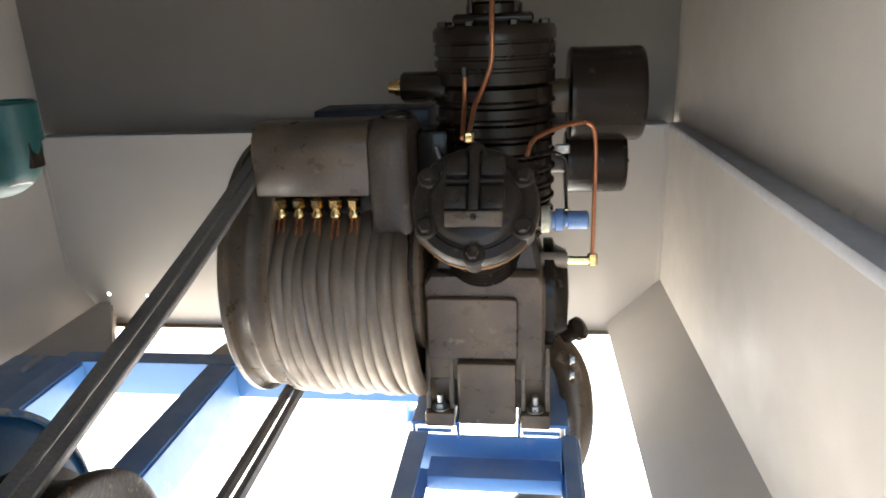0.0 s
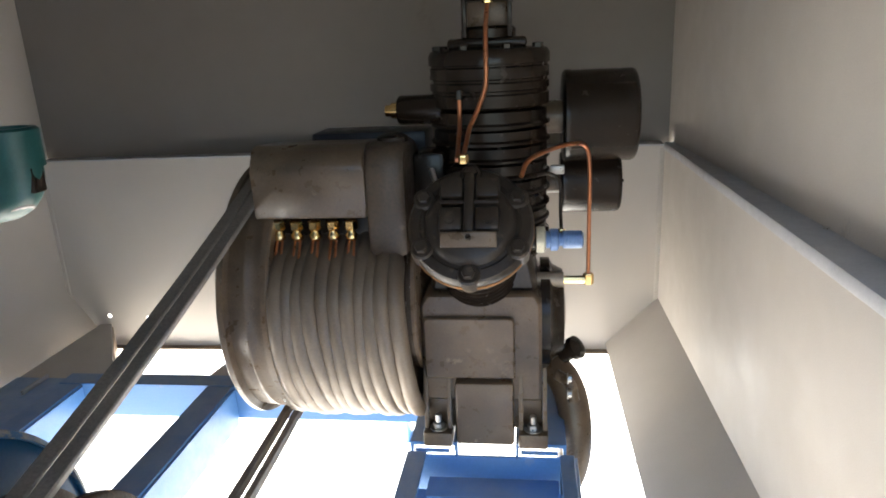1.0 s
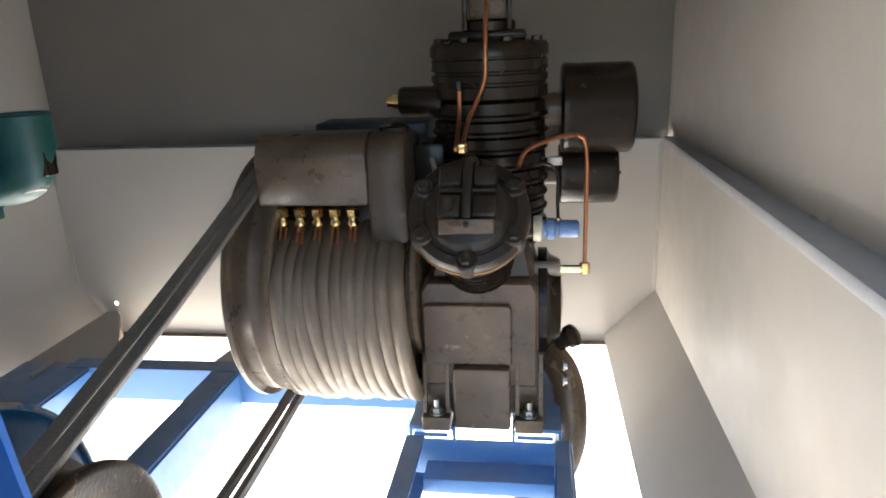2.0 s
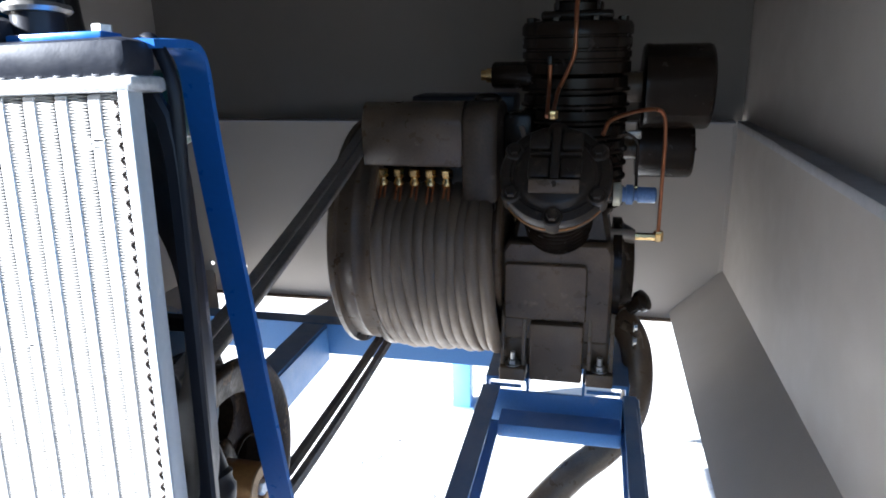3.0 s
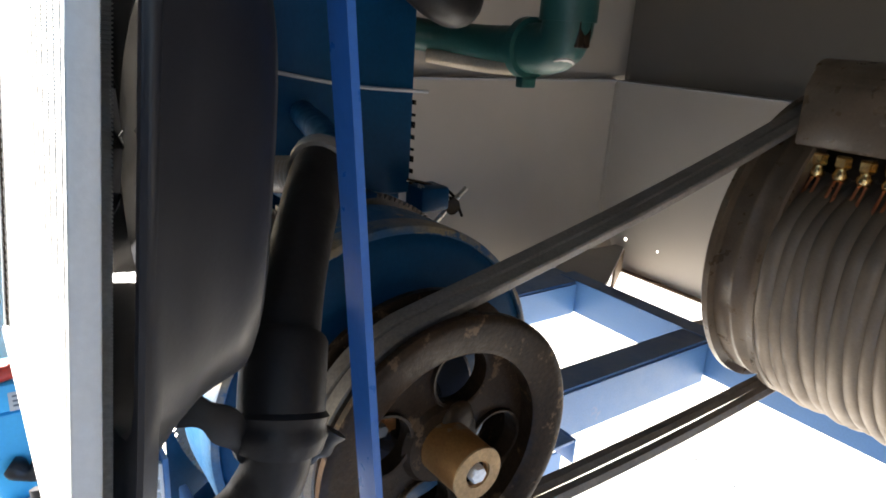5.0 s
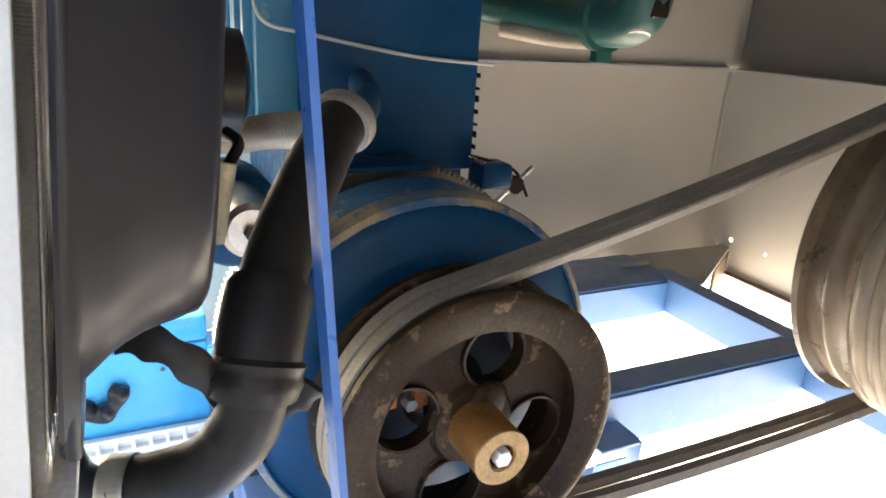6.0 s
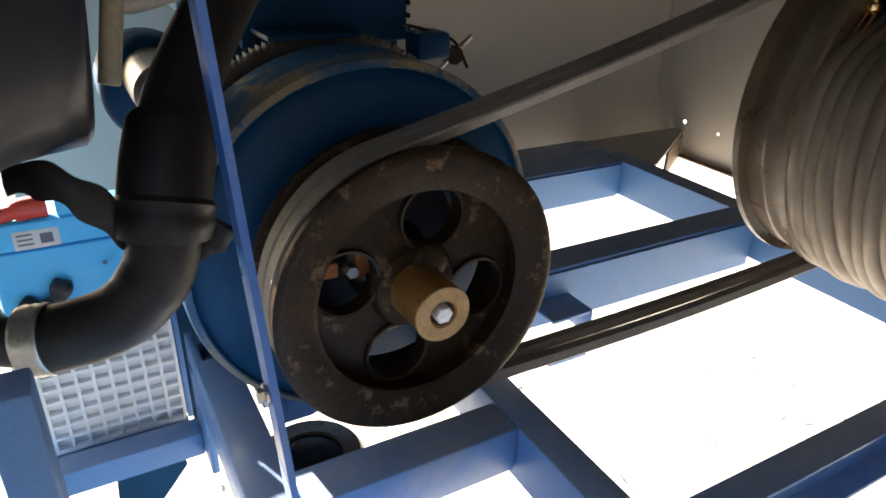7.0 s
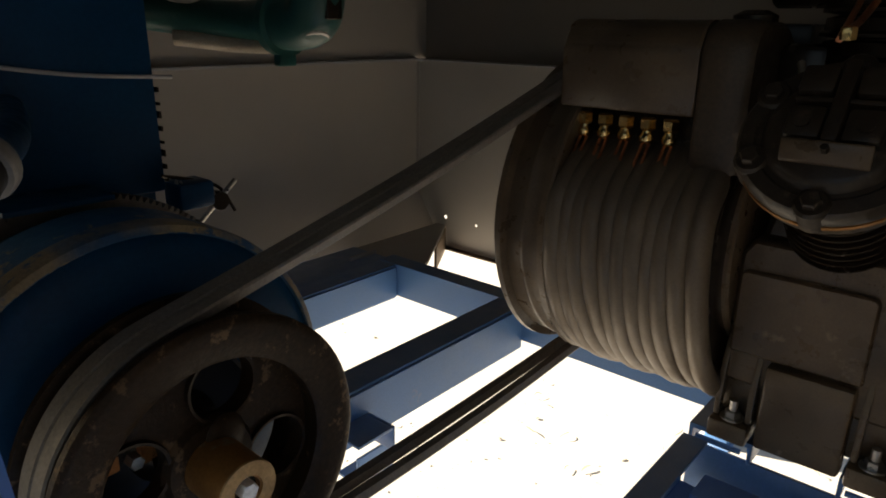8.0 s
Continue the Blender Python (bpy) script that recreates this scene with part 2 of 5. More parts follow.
def prism(outline, y0, y1, axis="y", bev=0.0):
    """A closed outline of (a, b) drawn out along an axis: 'y' takes (x, z), 'x' takes (y, z), 'z' takes (x, y)."""
    bm = bmesh.new()
    place = {"y": lambda a, b, c: (a, c, b), "x": lambda a, b, c: (c, a, b), "z": lambda a, b, c: (a, b, c)}[axis]
    lo, hi = ([bm.verts.new(place(a, b, c)) for a, b in outline] for c in (y0, y1))
    k = len(outline)
    bm.faces.new(lo[::-1]), bm.faces.new(hi)
    for i in range(k):
        bm.faces.new((lo[i], lo[(i + 1) % k], hi[(i + 1) % k], hi[i]))
    if bev:
        bevel(bm, bm.verts, bev, 1)
    return bm


def hexagon(at, axis, r, h, bm=None):
    return lathe([(0, 0), (r, 0), (r, h * 0.85), (r * 0.86, h), (0, h)], at, axis, 6, bm)


def bolt(parent, at, axis, r=0.011, stud=0.018):
    axis = Vector(axis).normalized()
    b = lathe([(0, 0), (r * 1.5, 0), (r * 1.5, 0.003), (0, 0.003)], at, axis, 20)
    hexagon(Vector(at) + axis * 0.003, axis, r, r * 0.9, b)
    if stud:
        rod(Vector(at) + axis * 0.004, Vector(at) + axis * (0.004 + r * 0.9 + stud), r * 0.55, 10, 0.001, bm=b)
    return part("bolt", b, STEEL, parent, "zinc-plated bolt")


# ---- setting ----
BACK, LEFT, RIGHT, SEAM, BEND, ROOF, FRONT, GROUND = 2.67, -1.655, 0.515, 1.32, 0.80, 2.35, 0.55, -0.45
rng = random.Random(4)


def build_ground():
    bm = bmesh.new()
    ax = [-400, -60, -20, -8, -4] + [-3 + 0.1 * i for i in range(0, 51)] + [3, 5, 9, 20, 60, 400]
    ay = [-400, -60, -20, -8, -4, -2] + [-1 + 0.1 * i for i in range(0, 61)] + [6, 9, 20, 60, 400]
    grid = [[bm.verts.new((x, y, GROUND + (0.012 * noise.noise((x * 1.7, y * 1.7, 0)) + 0.006 * noise.noise((x * 6, y * 6, 3)) if abs(x) < 4 and abs(y) < 6 else 0))) for y in ay] for x in ax]
    for i in range(len(ax) - 1):
        for j in range(len(ay) - 1):
            bm.faces.new((grid[i][j], grid[i + 1][j], grid[i + 1][j + 1], grid[i][j + 1]))
    ob = part("ground", bm, EARTH)
    tagged(ob, "pale dry earth yard in full sun", "ground", kind="structure")
    # Unseen dark sheet reaching under the frame, added to cut ground bounce.
    bm = prism([(-400, 0.099), (-400, -400), (400, -400), (400, 1.15), (-1.15, 1.15), (-1.15, 0.099)], GROUND + 0.004, GROUND + 0.03, "z")
    tagged(part("road", bm, ASPHALT), "grey asphalt in front, spread unseen under the enclosure to cut bounced light", "road", kind="structure")
    tagged(part("pavement", prism([(-400, 0.1), (-3.3, 0.1), (-3.3, 1.6), (-6.0, 1.6), (-6.0, 400), (-400, 400)], GROUND + 0.004, GROUND + 0.034, "z"), ASPHALT), "grey asphalt beside the enclosure", "pavement", kind="structure")
    bm = bmesh.new()
    for k in range(420):
        x, y = rng.uniform(-3.2, 1.2), rng.uniform(0.8, 5.0)
        s = 0.004 + 0.009 * rng.random() ** 3
        own = bmesh.new()
        bmesh.ops.create_icosphere(own, subdivisions=1, radius=s)
        for v in own.verts:
            v.co *= rng.uniform(0.7, 1.25)
        merge(bm, own, pose(x, y, GROUND + s * 0.12, rng.uniform(0, 20), rng.uniform(0, 20), rng.uniform(0, 360)) @ Matrix.Diagonal((1.3, 1, 0.45, 1)))
    tagged(part("gravel", bm, STONE, smooth=0), "loose pale gravel scattered on the dry earth", "gravel", kind="stuff")


def build_leaves():
    """Dry curled leaves and straw lying about on the earth."""
    bm = bmesh.new()
    for k in range(95):
        x, y = rng.uniform(-2.2, 0.9), rng.uniform(1.4, 5.4)
        long, wide, curl = rng.uniform(0.010, 0.042), rng.uniform(0.002, 0.008), rng.uniform(-0.5, 0.5)
        m = pose(x, y, GROUND + 0.014, rng.uniform(-14, 14), rng.uniform(-10, 10), rng.uniform(0, 360))
        rows = []
        for q in range(6):
            u = q / 5 * 2 - 1
            w = wide * math.sqrt(max(0.04, 1 - u * u))
            mid = Vector((long * u, curl * long * u * u, 0.006 * (1 - u * u)))
            rows.append([bm.verts.new(m @ (mid + Vector((0, d * w, e)))) for d, e in ((-1, 0.003), (0, 0), (1, 0.003), (0, 0.0015))])
        for a, b in zip(rows, rows[1:]):
            for c in range(4):
                bm.faces.new((a[c], a[(c + 1) % 4], b[(c + 1) % 4], b[c]))
    tagged(part("dry_leaves", bm, LEAF), "curled tan dry leaves scattered on the pale earth", "leaves", kind="stuff")


def panel(name, outline, a, b, axis, label, mat=WALL):
    return tagged(part(name, prism(outline, a, b, axis), mat), label, "wall", kind="structure")


def build_walls():
    t = 0.02
    sheet, edges = bmesh.new(), []
    loops = [[(LEFT, 0.609), (RIGHT, 0.609), (RIGHT, SEAM), (LEFT, SEAM)]]
    for x, z, r in ((-1.503, 0.730, 0.0085), (-1.350, 0.724, 0.006), (-1.572, 0.668, 0.008)):
        loops.append([(x + r * math.cos(math.pi * k / 6), z + r * math.sin(math.pi * k / 6)) for k in range(12)])
    for loop in loops:
        vs = [sheet.verts.new((x, BACK, z)) for x, z in loop]
        edges += [sheet.edges.new((vs[i], vs[(i + 1) % len(vs)])) for i in range(len(vs))]
    bmesh.ops.triangle_fill(sheet, edges=edges, use_beauty=True)
    grown = bmesh.ops.extrude_face_region(sheet, geom=list(sheet.faces))["geom"]
    bmesh.ops.translate(sheet, vec=(0, 0.004, 0), verts=[g for g in grown if isinstance(g, bmesh.types.BMVert)])
    tagged(part("wall_back", sheet, WALL, smooth=0), "lower back panel of grey painted sheet steel with open bolt holes", "wall", kind="structure")
    panel("wall_back_upper", [(BACK + 0.06, SEAM - 0.03), (BACK + 0.08, SEAM - 0.03), (BACK + 0.08, ROOF), (BACK + 0.06, ROOF)], LEFT - 0.03, RIGHT + 0.12, "x", "upper back panel in brown-grey paint darkened for its shade, set back behind the seam", SHADED_WALL)
    tagged(part("trim", box(LEFT, RIGHT - 0.002, BACK - 0.005, BACK + 0.059, SEAM + 0.001, SEAM + 0.007, 0.001), EDGE), "thin pale folded seam edge on the back panel", "trim", kind="structure")
    tagged(part("trim", box(LEFT + 0.11, RIGHT - 0.10, BACK - 0.030, BACK - 0.0005, 0.606, 0.611, 0.001), RUST), "rust-brown flange folded in along the panel's foot", "trim", kind="structure")
    # the side walls fold inward along their foot
    panel("wall_right", [(RIGHT, SEAM - 0.011), (RIGHT + t, SEAM - 0.011), (RIGHT + t, BEND), (0.345 + t * 0.7, 0.62), (0.345, 0.635), (RIGHT, BEND + 0.006)], FRONT, BACK - 0.001, "y", "lower side panel of grey painted steel, folded inward at its foot")
    panel("wall_left", [(LEFT, SEAM), (LEFT - t, SEAM), (LEFT - t, BEND + 0.02), (-1.53 - t * 0.7, 0.62), (-1.53, 0.635), (LEFT, BEND + 0.026)], FRONT, BACK - 0.001, "y", "lower side panel of grey painted steel, folded inward at its foot")
    panel("wall_right_upper", [(0.612, FRONT), (0.632, FRONT), (RIGHT + 0.043, BACK + 0.0585), (RIGHT + 0.023, BACK + 0.0585)], SEAM, ROOF, "z", "upper side panel of grey painted sheet steel")
    panel("wall_left_upper", [(LEFT - 0.01, FRONT), (LEFT - 0.03, FRONT), (LEFT - 0.03, BACK + 0.0585), (LEFT - 0.01, BACK + 0.0585)], SEAM, ROOF, "z", "upper side panel of grey painted sheet steel")
    tagged(part("ledge", box(RIGHT - 0.004, RIGHT + 0.125, FRONT, BACK - 0.012, SEAM - 0.010, SEAM + 0.014, 0.003), EDGE), "pale painted ledge along the side panel", "ledge", kind="structure")
    tagged(part("trim", box(LEFT - 0.012, LEFT + 0.012, FRONT, BACK - 0.008, SEAM + 0.001, SEAM + 0.01, 0.002), EDGE), "pale painted edge along the side panel", "trim", kind="structure")
    for x in (LEFT + 0.006, RIGHT - 0.006):
        tagged(part("trim", box(x - 0.008, x + 0.008, BACK - 0.006, BACK - 0.001, 0.64, SEAM - 0.006, 0.002), WALL), "welded corner strip of the back panel", "trim", kind="structure")
    # Unseen roof, kept dark, and a canopy added to block the sun.
    tagged(part("ceiling", box(LEFT - 0.06, 0.75, FRONT - 0.024, BACK + 0.10, ROOF + 0.002, ROOF + 0.03, 0), DARK_PANEL), "unseen enclosure roof, kept dark to cut bounced light", "ceiling", kind="structure")
    tagged(part("ceiling", box(LEFT - 0.06, -0.10, 0.10, FRONT - 0.026, ROOF + 0.002, ROOF + 0.03, 0), DARK_PANEL), "unseen canopy added over the walkway to block sun", "ceiling", kind="structure")
    # Unseen panels added to keep sun and sky off the inside.
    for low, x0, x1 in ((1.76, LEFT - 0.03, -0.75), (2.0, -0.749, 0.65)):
        panel("wall_front", [(FRONT - 0.022, low), (FRONT - 0.002, low), (FRONT - 0.002, ROOF + 0.001), (FRONT - 0.022, ROOF + 0.001)], x0, x1, "x", "unseen dark panel above the open front, added to block light", DARK_PANEL)
    panel("wall_front_side", [(FRONT - 0.022, 1.45), (FRONT - 0.002, 1.45), (FRONT - 0.002, 1.758), (FRONT - 0.022, 1.758)], LEFT - 0.03, -1.02, "x", "unseen grey panel beside the open front, added to block sun")
    panel("wall_front_outer", [(0.10, 1.18), (0.12, 1.18), (0.12, ROOF + 0.001), (0.10, ROOF + 0.001)], -1.40, -0.30, "x", "unseen dark panel across the walkway, added to block light", DARK_PANEL)
    panel("wall_front_outer_low", [(0.10, 1.18), (0.12, 1.18), (0.12, 1.55), (0.10, 1.55)], -0.299, 0.75, "x", "low unseen dark panel along the walkway, added to block sky light", DARK_PANEL)
    for x, y in ((0.66, BACK + 0.12), (0.68, FRONT - 0.06)):
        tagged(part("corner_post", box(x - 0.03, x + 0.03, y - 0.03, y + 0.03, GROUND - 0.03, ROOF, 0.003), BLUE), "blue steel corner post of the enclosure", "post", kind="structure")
    for y in (0.9, 1.25, 1.6, 1.95, 2.3):
        r = rod((RIGHT + 0.06, y, SEAM + 0.012), (RIGHT + 0.06, y, SEAM + 0.017), 0.007, 12, 0.001)
        tagged(part("rivet", r, STEEL), "small rivet in the pale side ledge", "rivet", group="panel rivets")


build_ground()
build_leaves()
build_walls()


# ---- base frame ----
def channel_x(x0, x1, y0, y1, z0, z1, t=0.007):
    """A steel channel along x, its web upright on the near side and its open side behind."""
    return prism([(y0, z0), (y1, z0), (y1, z0 + t), (y0 + t, z0 + t), (y0 + t, z1 - t), (y1, z1 - t), (y1, z1), (y0, z1)], x0, x1, "x", 0.0015)


def channel_y(x0, x1, y0, y1, z0, z1, t=0.007):
    return prism([(x0, z0), (x1, z0), (x1, z0 + t), (x0 + t, z0 + t), (x0 + t, z1 - t), (x1, z1 - t), (x1, z1), (x0, z1)], y0, y1, "y", 0.0015)


def build_frame():
    f = thing("base_frame", "welded base frame of blue painted steel channels", "frame")
    Z = 0.725
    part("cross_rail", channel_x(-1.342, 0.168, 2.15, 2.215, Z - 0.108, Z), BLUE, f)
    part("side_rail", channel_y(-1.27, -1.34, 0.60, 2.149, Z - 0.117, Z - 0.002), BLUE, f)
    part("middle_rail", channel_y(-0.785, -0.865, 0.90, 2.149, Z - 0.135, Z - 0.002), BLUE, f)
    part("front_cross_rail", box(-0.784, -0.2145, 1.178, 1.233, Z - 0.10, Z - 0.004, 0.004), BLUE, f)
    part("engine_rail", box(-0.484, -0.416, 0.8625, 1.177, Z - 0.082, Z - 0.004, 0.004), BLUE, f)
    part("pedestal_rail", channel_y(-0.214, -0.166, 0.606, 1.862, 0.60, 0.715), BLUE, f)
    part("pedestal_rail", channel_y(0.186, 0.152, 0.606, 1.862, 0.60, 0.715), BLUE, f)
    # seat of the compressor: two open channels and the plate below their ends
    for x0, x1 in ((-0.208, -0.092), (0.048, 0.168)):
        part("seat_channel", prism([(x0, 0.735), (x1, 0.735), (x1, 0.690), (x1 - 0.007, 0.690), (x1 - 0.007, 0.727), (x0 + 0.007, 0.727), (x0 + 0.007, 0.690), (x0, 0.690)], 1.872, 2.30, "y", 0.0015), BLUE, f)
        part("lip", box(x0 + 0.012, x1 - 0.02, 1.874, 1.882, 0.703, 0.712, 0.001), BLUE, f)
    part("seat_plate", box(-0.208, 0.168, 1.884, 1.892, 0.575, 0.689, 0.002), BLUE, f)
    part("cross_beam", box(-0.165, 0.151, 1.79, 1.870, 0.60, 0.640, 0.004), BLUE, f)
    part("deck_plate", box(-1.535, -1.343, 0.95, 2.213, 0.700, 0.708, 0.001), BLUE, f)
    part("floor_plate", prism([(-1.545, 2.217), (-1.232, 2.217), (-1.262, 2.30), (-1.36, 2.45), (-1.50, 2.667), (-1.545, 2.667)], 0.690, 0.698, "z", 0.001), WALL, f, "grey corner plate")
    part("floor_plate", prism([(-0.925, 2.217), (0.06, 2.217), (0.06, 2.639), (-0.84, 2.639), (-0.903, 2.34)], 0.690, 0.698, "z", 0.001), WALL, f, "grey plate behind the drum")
    # Hidden pan, added to keep ground light off the back wall's foot.
    part("lower_pan", box(-1.53, -0.926, 2.217, 2.46, 0.592, 0.598, 0.001), WALL, f, "hidden grey pan added to cut light on the wall foot")
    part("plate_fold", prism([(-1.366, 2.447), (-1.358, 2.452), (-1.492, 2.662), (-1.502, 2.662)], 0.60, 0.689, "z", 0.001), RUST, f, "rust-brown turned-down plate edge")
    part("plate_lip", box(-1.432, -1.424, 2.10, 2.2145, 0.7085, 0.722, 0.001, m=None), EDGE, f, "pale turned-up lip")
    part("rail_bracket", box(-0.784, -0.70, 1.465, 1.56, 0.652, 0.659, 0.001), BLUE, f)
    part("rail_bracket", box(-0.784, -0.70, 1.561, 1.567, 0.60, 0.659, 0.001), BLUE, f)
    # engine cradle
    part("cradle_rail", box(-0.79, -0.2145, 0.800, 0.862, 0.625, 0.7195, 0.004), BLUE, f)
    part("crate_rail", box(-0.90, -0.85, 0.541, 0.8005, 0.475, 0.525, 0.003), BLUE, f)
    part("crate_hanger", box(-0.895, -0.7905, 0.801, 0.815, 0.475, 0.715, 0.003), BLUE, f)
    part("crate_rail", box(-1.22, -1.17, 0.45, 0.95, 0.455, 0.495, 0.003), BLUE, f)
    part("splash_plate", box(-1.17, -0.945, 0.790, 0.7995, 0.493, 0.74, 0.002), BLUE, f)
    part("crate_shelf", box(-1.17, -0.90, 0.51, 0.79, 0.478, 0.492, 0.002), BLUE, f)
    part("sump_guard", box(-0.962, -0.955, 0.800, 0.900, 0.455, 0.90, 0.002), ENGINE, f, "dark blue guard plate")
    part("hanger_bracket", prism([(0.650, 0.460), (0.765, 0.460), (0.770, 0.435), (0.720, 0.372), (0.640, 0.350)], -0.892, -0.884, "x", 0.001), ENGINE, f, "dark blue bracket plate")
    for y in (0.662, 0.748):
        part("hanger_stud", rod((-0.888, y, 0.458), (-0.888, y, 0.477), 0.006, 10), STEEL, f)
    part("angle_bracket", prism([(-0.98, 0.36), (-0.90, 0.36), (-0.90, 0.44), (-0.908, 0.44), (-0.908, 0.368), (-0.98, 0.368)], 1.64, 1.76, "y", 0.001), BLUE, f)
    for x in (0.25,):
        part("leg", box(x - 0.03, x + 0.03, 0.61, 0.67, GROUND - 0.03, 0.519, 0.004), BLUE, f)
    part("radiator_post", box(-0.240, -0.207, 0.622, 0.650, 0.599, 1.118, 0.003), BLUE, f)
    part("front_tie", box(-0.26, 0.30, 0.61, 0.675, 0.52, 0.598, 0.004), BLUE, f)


def build_ground_stand():
    g = thing("ground_stand", "short light blue square steel stand on the pale earth", "stand")
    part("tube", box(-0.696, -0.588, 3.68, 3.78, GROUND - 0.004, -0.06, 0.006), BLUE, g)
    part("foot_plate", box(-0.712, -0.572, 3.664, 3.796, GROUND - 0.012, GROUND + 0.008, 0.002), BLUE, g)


build_frame()
build_ground_stand()


# ---- compressor ----
CY, CZ = 2.040, 1.083        # flywheel axis, along x
HEAD = Vector((0, -0.776, 0.63)).normalized()   # the tilted cylinder's way


def build_compressor():
    c = thing("air_compressor", "dusty black two-stage piston compressor bolted to a blue frame", "compressor")
    # crankcase, widening to its foot
    case = prism([(-0.168, 0.84), (0.112, 0.84), (0.112, 1.085), (0.098, 1.112), (-0.150, 1.112), (-0.168, 1.085)], 1.885, 2.20, "y", 0.008)
    part("crankcase", case, DUST, c, "dusty cast crankcase")
    part("case_shoulder", prism([(-0.145, 1.110), (0.105, 1.110), (0.085, 1.21), (-0.125, 1.21)], 1.90, 2.17, "y", 0.012), CAST, c)
    part("oil_door", prism([(-0.160, 0.905), (0.050, 0.905), (0.050, 1.05), (0.042, 1.058), (-0.152, 1.058), (-0.160, 1.05)], 1.872, 1.888, "y", 0.004), DUST, c, "flat dusty cover plate")
    part("sump_front", box(-0.092, 0.046, 1.858, 1.90, 0.737, 0.90, 0.008), DUST, c)
    for x0, x1 in ((-0.170, -0.10), (0.055, 0.125)):
        part("foot", box(x0, x1, 1.845, 1.92, 0.737, 0.775, 0.006), DUST, c)
        part("foot_rib", prism([(1.865, 0.775), (1.89, 0.775), (1.89, 0.93), (1.872, 0.86)], x0 + 0.002, x0 + 0.012, "x", 0.002), DUST, c)
        part("foot_rib", prism([(1.865, 0.775), (1.89, 0.775), (1.89, 0.93), (1.872, 0.86)], x1 - 0.012, x1 - 0.002, "x", 0.002), DUST, c)
        part("foot", box(x0, x1, 2.16, 2.24, 0.737, 0.775, 0.006), DUST, c)
        bolt(c, (0.5 * (x0 + x1), 1.872, 0.775), (0, 0, 1), 0.014, 0.02)
    part("case_skirt", box(-0.168, 0.112, 1.90, 2.20, 0.76, 0.845, 0.006), DUST, c)
    # bearing cover on the free end of the shaft
    side = lathe([(0.0, 0.0), (0.135, 0.0), (0.135, 0.022), (0.118, 0.03), (0.105, 0.055), (0.03, 0.062), (0, 0.062)], (0.111, CY + 0.02, CZ - 0.08), (1, 0, 0), 36)
    part("bearing_cover", side, BLACK, c)
    part("oil_filler", lathe([(0, 0), (0.022, 0), (0.022, 0.03), (0.030, 0.035), (0.030, 0.05), (0.012, 0.06), (0, 0.06)], (0.165, 2.02, 0.90), (0.6, -0.3, 0.5), 14), BLACK, c)
    part("drain_tap", sweep(curve_points([(0.15, 1.99, 0.86), (0.18, 1.96, 0.85), (0.19, 1.95, 0.81)], 6), 0.014, 10), DUST, c)
    for z in (0.84, 0.88):
        bolt(c, (0.172, 1.93, z), (1, 0, 0), 0.009, 0)
    # tilted cylinder, seen head on
    origin = Vector((-0.029, 2.016, 1.0795))
    fins = [(0.0, 0.10)]
    for k in range(9):
        h = 0.115 + 0.022 * k
        fins += [(0.070, h), (0.086, h + 0.002), (0.086, h + 0.008), (0.070, h + 0.010)]
    fins += [(0.070, 0.318), (0, 0.318)]
    part("cylinder", lathe(fins, origin, HEAD, 36), BLACK, c, "finned cast cylinder")
    face = origin + HEAD * 0.318
    head = lathe([(0, 0.0), (0.112, 0.0), (0.118, 0.006), (0.118, 0.026), (0.108, 0.030), (0.108, 0.038), (0.124, 0.040), (0.124, 0.056), (0.118, 0.064), (0.100, 0.067), (0.096, 0.064), (0.090, 0.065), (0.084, 0.075), (0.076, 0.080), (0.0, 0.080)], face, HEAD, 48)
    cyl_head = part("cylinder_head", head, CAST, c, "round cast cylinder head with crossed ribs")
    # Brown ring made wide enough to stand in for the rim's golden highlight.
    part("gasket_ring", lathe([(0.106, 0), (0.1250, 0), (0.1250, 0.007), (0.106, 0.007)], face + HEAD * 0.0305, HEAD, 48, closed=True), HUB, c, "brown gasket ring, coloured and widened for the rim's bronze reflection")
    up = Vector((1, 0, 0)).cross(HEAD) * -1
    up = up if up.z > 0 else -up
    frame_m = Matrix((Vector((1, 0, 0)), up, HEAD)).transposed().to_4x4()
    frame_m.translation = face + HEAD * 0.079
    # raised square block, cut by a cross into four pads, with a sloping lower face
    part("rib", box(-0.010, 0.010, -0.032, 0.094, -0.02, 0.024, 0.005, m=frame_m), CAST, cyl_head)
    part("rib", box(-0.056, 0.056, 0.028, 0.036, -0.01, 0.018, 0.003, m=frame_m), CAST, cyl_head)
    for sx in (-1, 1):
        part("pad", box(sx * 0.035 - 0.023, sx * 0.035 + 0.023, 0.042, 0.086, -0.02, 0.020, 0.007, m=frame_m), CAST, cyl_head)
        pad = part("pad", box(sx * 0.035 - 0.023, sx * 0.035 + 0.023, -0.028, 0.022, -0.01, 0.020, 0.007, m=frame_m), CAST, cyl_head)
        part("stud", lathe([(0, 0), (0.010, 0), (0.010, 0.004), (0, 0.005)], frame_m @ Vector((sx * 0.037, -0.006, 0.0195)), HEAD, 14), CAST, pad)
    bar = bmesh.new()
    merge(bar, prism([(-0.032, 0.0), (-0.032, 0.022), (-0.036, 0.024), (-0.058, 0.006), (-0.058, 0.0)], -0.054, 0.054, "x", 0.002), frame_m)
    part("name_plate", bar, DUST, cyl_head, "raised dusty bar with a sloping face")
    part("screw", hexagon(frame_m @ Vector((0, -0.044, 0.016)), HEAD, 0.006, 0.01), CAST, cyl_head)
    for k in range(6):
        a = math.radians(30 + 60 * k)
        p = face + HEAD * 0.056 + 0.106 * (math.cos(a) * Vector((1, 0, 0)) + math.sin(a) * up)
